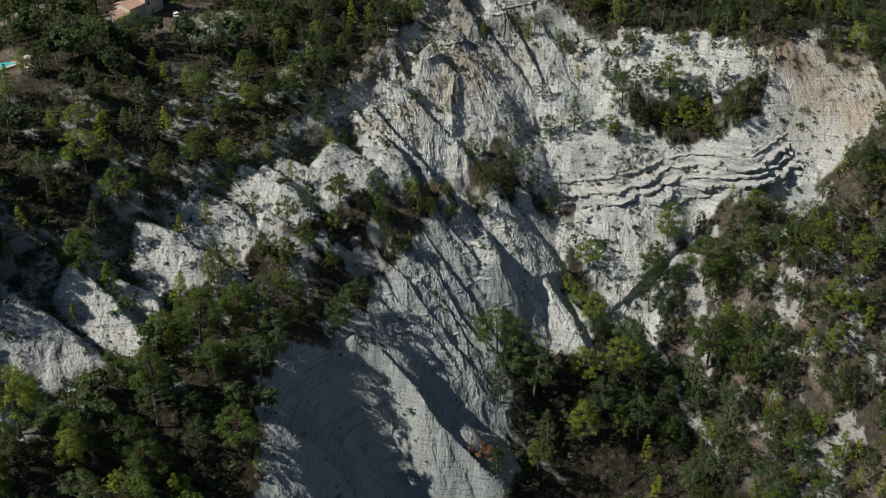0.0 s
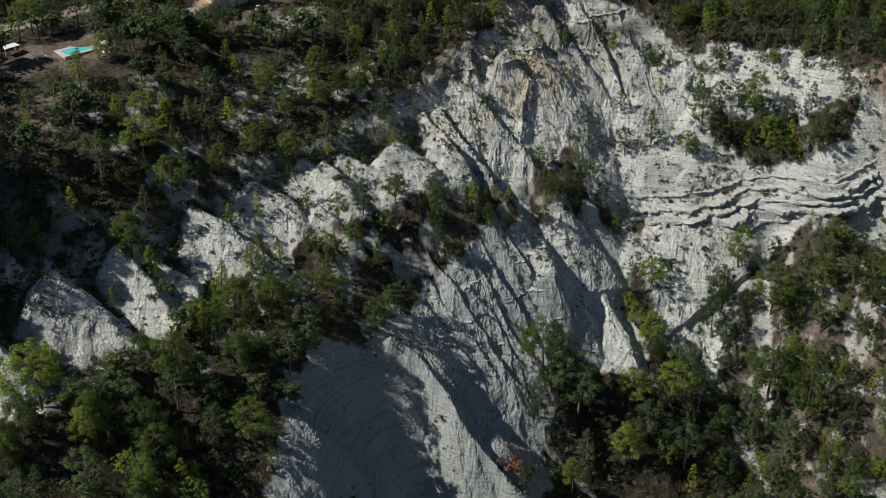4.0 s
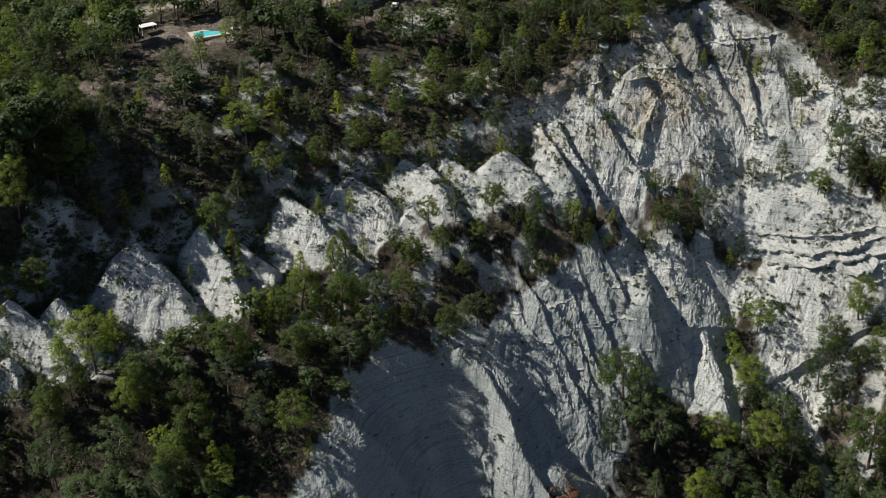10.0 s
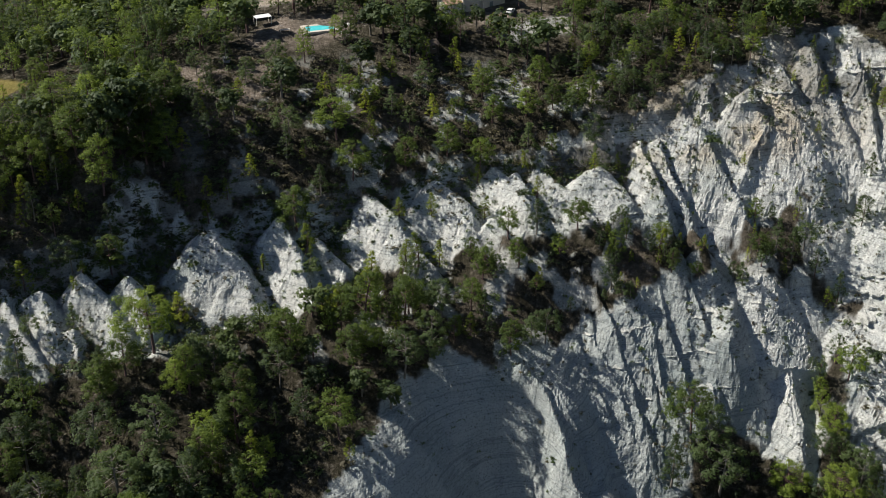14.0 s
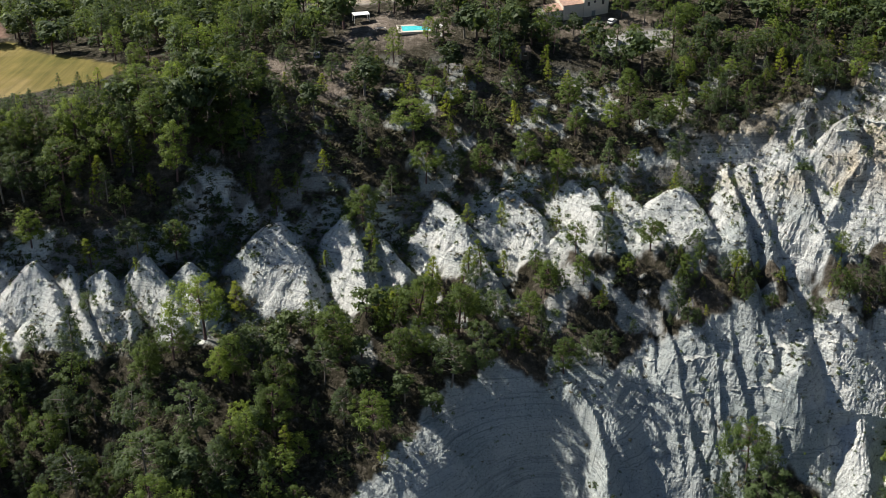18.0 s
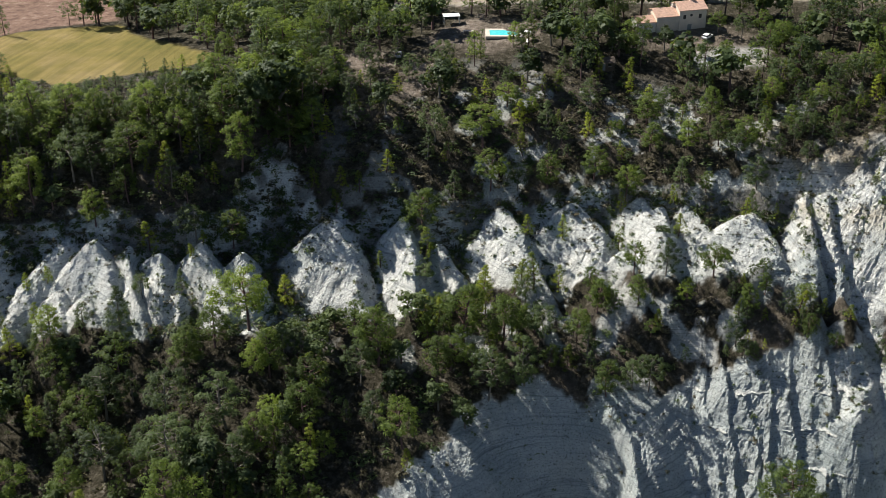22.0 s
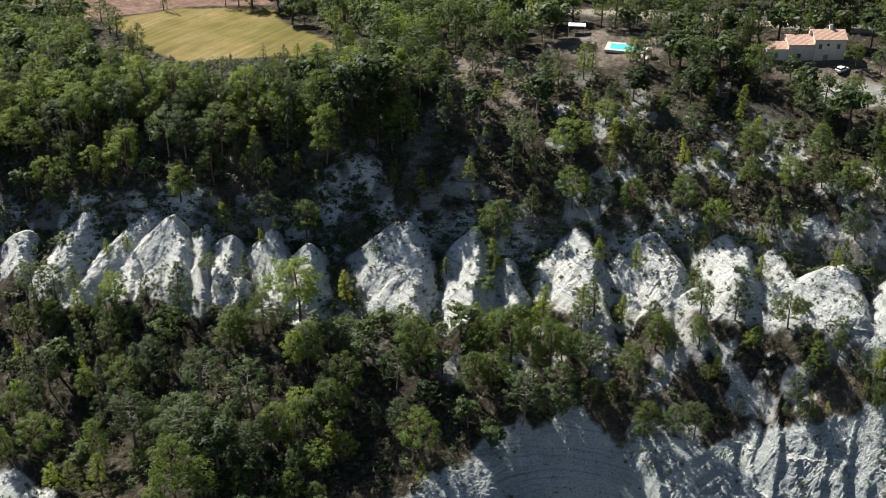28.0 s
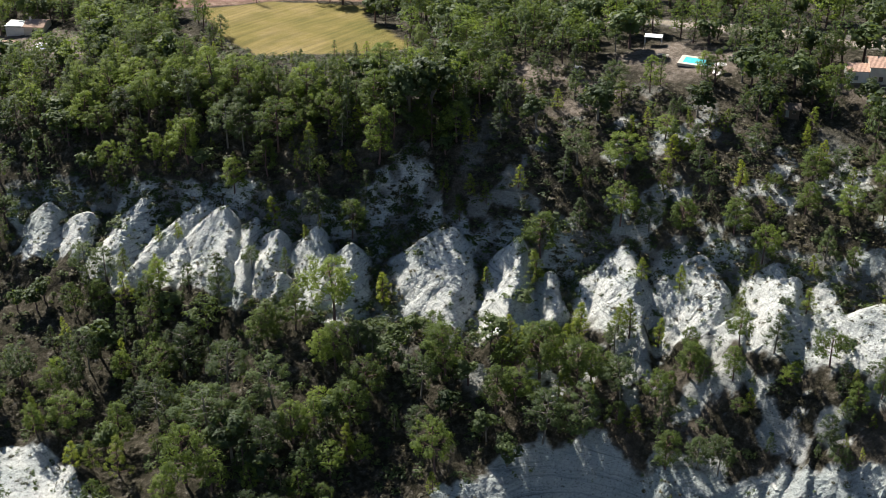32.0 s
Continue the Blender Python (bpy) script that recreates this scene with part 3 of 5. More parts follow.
gravel = step(1.5, -1.5, outside([(36, 366), (40, 361), (58, 364), (60, 374), (48, 372)], X, Y) + 0.4 * wob)
BARE = np.maximum(BARE, 0.6 * gravel)
FIELD_M, PLOUGH_M = step(1.0, -1.0, outside(FIELD, X, Y) + 0.3 * wob), step(1.5, -1.5, outside(PLOUGHED, X, Y) + 0.3 * wob)
PLOUGH_M = np.maximum(PLOUGH_M, 0.7 * step(7, 3, np.hypot(X - 200, Y - 259) + 0.5 * wob))
BEIGE = np.clip(np.maximum(step(0.34, 0.56, fbm(X / 10, Y / 10 + 4, 3)) * step(-3, 6, Z) * step(46, 66, X) * (0.35 + 0.65 * step(128, 108, X)) * step(175, 150, X), step(182, 205, X + 1.2 * wob) * step(-20, -5, Z) * (0.35 + 0.65 * step(0.4, 0.55, fbm(X / 5, Y / 5 + 3, 4)))), 0, 1)
BEIGE = np.maximum(BEIGE, 0.6 * step(44, 50, X) * step(66, 58, X) * step(240, 232, Y))
# random greenish beds, plus shade painted as darker marl over pan and wall
GREEN_AND_SHADE = step(0.48, 0.66, fbm(X / 13 + 7, Y / 13, 3)) * 0.7 + 0.75 * step(3, -3, D_PAN) * step(98, 76, X)
GREEN_AND_SHADE = np.clip(GREEN_AND_SHADE, 0, 1)
BEIGE = np.maximum(BEIGE, track)


def height(px, py):
    """Height of the ground at one place."""
    i = min(max(int(np.searchsorted(GX, px)) - 1, 0), len(GX) - 2)
    j = min(max(int(np.searchsorted(GY, py)) - 1, 0), len(GY) - 2)
    u, v = (px - GX[i]) / (GX[i + 1] - GX[i]), (py - GY[j]) / (GY[j + 1] - GY[j])
    return float((Z[j, i] * (1 - u) + Z[j, i + 1] * u) * (1 - v) + (Z[j + 1, i] * (1 - u) + Z[j + 1, i + 1] * u) * v)


def at_grid(field, px, py):
    i = min(max(int(np.searchsorted(GX, px)), 0), len(GX) - 1)
    j = min(max(int(np.searchsorted(GY, py)), 0), len(GY) - 1)
    return float(field[j, i])


def mesh_from(name, verts, faces, mats, smooth=False, mat_index=None):
    """A mesh from arrays of corners and of triangles or quads."""
    me = bpy.data.meshes.new(name)
    verts, faces = np.asarray(verts, np.float32), np.asarray(faces, np.int32)
    k = faces.shape[1]
    me.vertices.add(len(verts))
    me.vertices.foreach_set("co", verts.ravel())
    me.loops.add(faces.size)
    me.loops.foreach_set("vertex_index", faces.ravel())
    me.polygons.add(len(faces))
    me.polygons.foreach_set("loop_start", np.arange(0, faces.size, k, dtype=np.int32))
    me.polygons.foreach_set("loop_total", np.full(len(faces), k, np.int32))
    me.polygons.foreach_set("use_smooth", np.full(len(faces), smooth))
    for m in mats:
        me.materials.append(m)
    if mat_index is not None:
        me.polygons.foreach_set("material_index", np.asarray(mat_index, np.int32))
    me.update(calc_edges=True)
    return me


nx, ny = len(GX), len(GY)
idx = np.arange(nx * ny).reshape(ny, nx)
quads = np.stack([idx[:-1, :-1], idx[:-1, 1:], idx[1:, 1:], idx[1:, :-1]], -1).reshape(-1, 4)
me = mesh_from("ground", np.stack([X, Y, Z], -1).reshape(-1, 3), quads, [M_GROUND], False)
for layer, chans in (("zone", (BARE, FIELD_M, SOIL)), ("tint", (BEIGE, GREEN_AND_SHADE, PLOUGH_M))):
    a = me.color_attributes.new(layer, "FLOAT_COLOR", "POINT")
    a.data.foreach_set("color", np.stack([*chans, np.ones_like(Z)], -1).reshape(-1).astype(np.float32))
ground = tagged(new("ground", me), "eroded pale grey marl slopes, gullies and wooded hillside", "ground", kind="structure")


# ---- plants ----
def blades(rng, centres, outs, sizes, per, spread, slim=0.5):
    """Small leaf faces round each clump centre, turned mostly outwards and up."""
    n = len(centres) * per
    c = np.repeat(centres, per, 0)
    o = np.repeat(outs, per, 0)
    s = np.repeat(sizes, per)
    off = rng.normal(size=(n, 3))
    off *= (rng.random((n, 1)) ** 0.5) / (np.linalg.norm(off, axis=1, keepdims=True) + 1e-6)
    pos = c + off * (s * spread * 1.15)[:, None] * np.array([1, 1, 0.7])
    nor = o * 0.9 + off * 0.9 + rng.normal(size=(n, 3)) * 0.35 + np.array([0, 0, 0.4])
    nor /= np.linalg.norm(nor, axis=1, keepdims=True)
    a = np.cross(nor, rng.normal(size=(n, 3)))
    a /= np.linalg.norm(a, axis=1, keepdims=True)
    w = (s * rng.uniform(0.4, 0.8, n))[:, None]
    b = np.cross(nor, a)
    v = np.stack([pos - a * w - b * w * slim, pos - a * w * 0.6 + b * w * slim, pos + a * w * 1.2], 1).reshape(-1, 3)
    return v, np.arange(n * 3).reshape(-1, 3)


def stem(path, radii, sides=6):
    """A tapered, bent pole through the points of path."""
    v, f = [], []
    for k, (p, r) in enumerate(zip(path, radii)):
        for i in range(sides):
            g = 2 * math.pi * i / sides
            v.append((p[0] + r * math.cos(g), p[1] + r * math.sin(g), p[2]))
    for k in range(len(path) - 1):
        for i in range(sides):
            j = (i + 1) % sides
            f.append((k * sides + i, k * sides + j, (k + 1) * sides + j, (k + 1) * sides + i))
    return np.array(v), np.array(f)


def joined(pieces):
    vs, fs, n = [], [], 0
    for v, f in pieces:
        vs.append(v)
        fs.append(np.asarray(f) + n)
        n += len(v)
    return np.concatenate(vs), np.concatenate(fs)


def pine_parts(rng, style, puffs, per):
    """Trunk with limbs, and crown, of a pine one metre high. style: young (cone to the ground), mature (rounded, bare foot), flat (broad top). The crown is a heap of feathery tufts, each at the end of a limb."""
    bare = {"young": 0.08, "mature": 0.24, "flat": 0.42}[style]
    wide = {"young": 0.23, "mature": 0.255, "flat": 0.33}[style]
    bend = rng.normal(size=2) * 0.035
    trunk = lambda h: np.array([bend[0] * math.sin(h * 3), bend[1] * math.sin(h * 2.4 + 1) - bend[1] * math.sin(1), h])
    hs = np.linspace(-0.06, 0.95, 7)
    wood = [stem([trunk(h) for h in hs], [0.017 * (1.02 - max(h, 0)) + 0.003 for h in hs])]
    cs, outs, sizes = [], [], []
    heavy, turn = rng.random() * 6.28, rng.random() * 6.28
    for k in range(puffs):
        f = ((k + 0.5) / puffs) ** 0.85
        h = bare + (0.97 - bare) * f
        if style == "young":
            reach = wide * (1 - f) ** 0.75 + 0.015
        elif style == "mature":
            reach = wide * math.sqrt(max(0.03, 1 - ((f - 0.32) / 0.70) ** 2))
        else:
            reach = wide * math.sqrt(max(0.05, 1 - ((f - 0.42) / 0.62) ** 2))
        ang = turn + 2.39996 * k + rng.normal() * 0.3
        long = reach * rng.uniform(0.55, 1.12) * (1 + 0.2 * math.cos(ang - heavy))
        d = np.array([math.cos(ang), math.sin(ang), 0])
        tip = trunk(h) + d * long + np.array([0, 0, rng.normal() * 0.02])
        root = trunk(max(0.05, h - 0.35 * long))
        size = {"young": 0.056, "mature": 0.070, "flat": 0.076}[style] * rng.uniform(0.65, 1.3) * (1.12 - 0.4 * f)
        cs.append(tip)
        outs.append(d * 0.35 + np.array([0, 0, 0.45]))
        sizes.append(size)
        if k % 2 == 0 and long > 0.08:
            wood.append(stem([root, root * 0.5 + tip * 0.5 - np.array([0, 0, 0.01]), tip], [0.007, 0.005, 0.002], 3))
    cs.append(trunk(0.95))
    outs.append(np.array([0, 0, 1.0]))
    sizes.append(0.05)
    return joined(wood), blades(rng, np.array(cs), np.array(outs), np.array(sizes) * 0.42, per, 2.4, 0.42)


def oak_parts(rng, clumps, per):
    hs = np.linspace(-0.06, 0.7, 5)
    lean = rng.normal(size=2) * 0.05
    trunk = lambda h: np.array([lean[0] * h, lean[1] * h, h])
    wood = [stem([trunk(h) for h in hs], [0.028 * (1.05 - max(h, 0)) for h in hs])]
    lobes = [(trunk(0.62) + np.array([math.cos(a) * r, math.sin(a) * r, z])) for a, r, z in zip(rng.random(9) * 6.28, rng.uniform(0.05, 0.27, 9), rng.uniform(-0.2, 0.22, 9))]
    cs, outs, sizes = [], [], []
    for k in range(clumps):
        lobe = lobes[k % len(lobes)]
        d = rng.normal(size=3)
        d /= np.linalg.norm(d)
        p = lobe + d * np.array([0.16, 0.16, 0.14]) * rng.uniform(0.6, 1.05)
        cs.append(p)
        outs.append(d + np.array([0, 0, 0.4]))
        sizes.append(0.045 * rng.uniform(0.7, 1.3))
    for lobe in lobes:
        wood.append(stem([trunk(0.3), trunk(0.3) * 0.4 + lobe * 0.6, lobe], [0.013, 0.009, 0.004], 4))
    return joined(wood), blades(rng, np.array(cs), np.array(outs), np.array(sizes), per, 1.0, 0.8)


def bush_parts(rng, clumps, per):
    cs, outs, sizes, wood = [], [], [], []
    for k in range(clumps):
        d = rng.normal(size=3) * np.array([1, 1, 0.8])
        d[2] = abs(d[2])
        d /= np.linalg.norm(d)
        p = d * np.array([0.55, 0.55, 0.75]) * rng.uniform(0.35, 1.0) * (1 + 0.3 * math.sin(3 * math.atan2(d[1], d[0])))
        cs.append(p + np.array([0, 0, 0.06]))
        outs.append(d)
        sizes.append(0.11 * rng.uniform(0.7, 1.3))
        if k % 6 == 0:
            wood.append(stem([np.array([0, 0, -0.1]), p * 0.5, p], [0.03, 0.02, 0.008], 4))
    return joined(wood), blades(rng, np.array(cs), np.array(outs), np.array(sizes), per, 1.0)


def plant(name, wood, leaves, bark, leaf, label, category, foliage="crown"):
    """A plant as a thing: an empty at its foot with its wood and its leaves."""
    root = tagged(new(name), label, category)
    for part_name, (v, f), m in (("trunk" if foliage == "crown" else "stems", wood, bark), (foliage, leaves, leaf)):
        ob = new(part_name, mesh_from(part_name, v, f, [m]))
        ob.parent = root
    return root


_r = np.random.default_rng(21)
KINDS = {k: [] for k in ("pine", "dark_pine", "young_pine", "oak", "bush", "dry_bush", "red_bush")}
RAW = {k: [] for k in KINDS}


def kind_of(kind, name, parts, bark, leaf, label, category, foliage="crown"):
    KINDS[kind].append(plant(name, *parts, bark, leaf, label, category, foliage))
    RAW[kind].append(parts)


for k in range(6):
    kind_of("pine", "pine_tree", pine_parts(_r, ("mature", "mature", "flat")[k % 3], 54, 72), M_BARK, M_NEEDLE, ("tall pine with a rounded yellow-green crown", "tall pine with a rounded yellow-green crown", "broad-topped green pine with a bare trunk")[k % 3], "pine tree")
    kind_of("dark_pine", "dark_pine", pine_parts(_r, ("mature", "flat", "young")[k % 3], 46, 72), M_GREYBARK, M_DARK, "dark green pine with an open ragged crown", "pine tree")
    kind_of("young_pine", "young_pine", pine_parts(_r, "young", 44, 60), M_BARK, M_YOUNG, "young bright green pine, foliage down to the ground", "pine tree")
for k in range(4):
    kind_of("oak", "oak_tree", oak_parts(_r, 230, 9), M_GREYBARK, M_OAK, "round dense green oak tree", "tree")
    kind_of("bush", "bush", bush_parts(_r, 34, 12), M_GREYBARK, M_OAK, "low dark green bush on the marl", "bush", "leaves")
    kind_of("dry_bush", "dry_bush", bush_parts(_r, 30, 12), M_GREYBARK, M_DRY, "dry brownish scrub bush", "bush", "leaves")
kind_of("red_bush", "red_bush", bush_parts(_r, 40, 14), M_GREYBARK, M_RED, "red-brown leafed bush at the foot of the marl ridge", "bush", "leaves")
PLACED = {}
COUNT = {k: 0 for k in KINDS}


def note(x, y, r):
    PLACED.setdefault((int(x // 12), int(y // 12)), []).append((x, y, r))


def put(kind, x, y, tall, wide=1.0, group=""):
    """Stands a plant of that kind on the ground."""
    src = KINDS[kind][int(_r.integers(len(KINDS[kind])))]
    m = Matrix.Translation((x, y, height(x, y) - 0.05)) @ Matrix.Rotation(_r.random() * 6.283, 4, "Z") @ Matrix.Rotation(_r.normal() * 0.04, 4, "X")
    ob = copy_thing(src, m)
    ob.matrix_basis = m @ Matrix.Diagonal((tall * wide, tall * wide, tall, 1))
    tagged(ob, group=group)
    COUNT[kind] += 1
    note(x, y, 0.28 * tall * wide)
    return ob


BULK = {}


def strew(bulk, kind, x, y, tall, wide=1.0, keep=1.0):
    """Adds a plant to the joined growth of a stretch of ground."""
    wood, leaves = RAW[kind][int(_r.integers(len(RAW[kind])))]
    a = _r.random() * 6.283
    c, s_ = math.cos(a), math.sin(a)
    turn = np.array([[c, s_, 0], [-s_, c, 0], [0, 0, 1]]) * np.array([tall * wide, tall * wide, tall])[:, None]
    foot = np.array([x, y, height(x, y) - 0.05])
    lv, lf = leaves
    if keep < 1:
        q = np.flatnonzero(_r.random(len(lf)) < keep)
        three = lv.reshape(-1, 3, 3)[q]
        mid = three.mean(1, keepdims=True)
        lv = ((three - mid) * (1 / keep) ** 0.38 + mid).reshape(-1, 3)
        lf = np.arange(len(lv)).reshape(-1, 3)
    store = BULK.setdefault((bulk, kind), ([], [], []))
    bole = (wood[0][:0], wood[1][:0]) if kind in ("bush", "dry_bush") else ((wood[0][:30], wood[1][:24]) if kind == "oak" else (wood[0][:42], wood[1][:36]))
    store[0].append((bole[0] @ turn + foot, np.concatenate([bole[1][:, [0, 1, 2]], bole[1][:, [0, 2, 3]]])))
    store[1].append((lv @ turn + foot, lf))
    store[2].append(_r.random())
    note(x, y, 0.28 * tall * wide)


def ledge(x0, x1, level, tilt, front, deep, thick, seed, bow=0.0, gaps=0.36):
    """A bed of harder rock standing out of the slope along its contour."""
    r = np.random.default_rng(seed)
    xs = np.arange(x0, x1, 0.7)
    runs, run = [], []
    for i, x in enumerate(xs):
        z = level + tilt * (x - x0) + bow * (x - x0) ** 2 + 0.8 * (fbm(np.array(x / 9.0), np.array(seed * 3.1), 2) - 0.4)
        ys = np.arange(front(x), front(x) + 45, 0.3)
        gi = int(np.searchsorted(GX, x))
        zs = np.interp(ys, GY, Z[:, gi])
        up = np.flatnonzero(zs > z)
        here = len(up) and up[0] > 0 and at_grid(OPEN, x, ys[up[0]]) > 0.4 and value_noise(np.array(x / 6.0 + seed), np.array(seed * 1.7)) > gaps
        if here:
            run.append((x, ys[up[0]], z))
        if (not here or i == len(xs) - 1 or (len(run) > 1 and abs(run[-1][1] - run[-2][1]) > 3)) and run:
            if len(run) > 5:
                runs.append(run)
            run = []
    for run in runs:
        verts, faces = [], []
        for k, (x, y, z) in enumerate(run):
            taper = min(1.0, (k + 0.5) / 3, (len(run) - k - 0.5) / 3)
            out = deep * taper * (0.15 + 1.0 * value_noise(np.array(x / 0.9 + seed), np.array(2.0)))
            t = thick * (0.3 + 1.0 * value_noise(np.array(x / 1.6), np.array(seed + 5.0)))
            j = r.normal() * 0.12
            for dy, dz in ((2.0, t * 0.5 + 0.6), (-out * 0.3, t * 0.55), (-out, t * 0.35 + j), (-out * 0.9, -t * 0.3 + j), (-out * 0.25, -t * 0.6), (2.0, -t)):
                verts.append((x + r.normal() * 0.15, y + dy + r.normal() * 0.07, z + dz + r.normal() * 0.06))
        for k in range(len(run) - 1):
            a, b = k * 6, (k + 1) * 6
            for i in range(5):
                faces.append((a + i, b + i, b + i + 1, a + i + 1))
        me = mesh_from("rock_ledge", verts, faces, [M_GROUND], False)
        for layer, col in (("zone", (1, 0, 0, 1)), ("tint", (0.1, 0.2, 0, 1))):
            me.color_attributes.new(layer, "FLOAT_COLOR", "POINT").data.foreach_set("color", np.tile(np.array(col, np.float32), len(verts)))
        tagged(new("rock_ledge", me), "pale jutting bed of harder marl in the slope", "rock ledge", "ledges of harder rock")


for k, (lv, dp, th) in enumerate(((-33.8, 1.0, 0.8), (-30.7, 3.0, 1.8), (-28.3, 2.0, 1.3), (-26.0, 2.2, 1.2), (-23.2, 1.0, 0.6))):
    ledge(118, 190, lv - 0.5, 0.10, lambda x: float(np.interp(x, [112, 121.5, 142.7, 164.4, 190], [275, 273, 266, 248, 228])), dp, th, 31 + k, 0.0014, 0.12)
for k, (lv, dp, th) in enumerate(((-43.0, 0.4, 0.4), (-36.4, 0.4, 0.4), (-30.6, 0.5, 0.5))):
    ledge(36, 106, lv, 0.05 + 0.008 * k, lambda x: 246 + 0.16 * (x - 34), dp, th, 51 + k)
ledge(54, 82, -8.2, 0.03, lambda x: 296, 0.4, 0.4, 81)
ledge(86, 156, 12.4, 0.125, lambda x: 308, 0.7, 0.5, 83, 0.0, 0.3)


def free(x, y, gap):
    i, j = int(x // 12), int(y // 12)
    for a in (i - 1, i, i + 1):
        for b in (j - 1, j, j + 1):
            for px, py, r in PLACED.get((a, b), ()):
                if (x - px) ** 2 + (y - py) ** 2 < (gap + 0.55 * r) ** 2:
                    return False
    return True


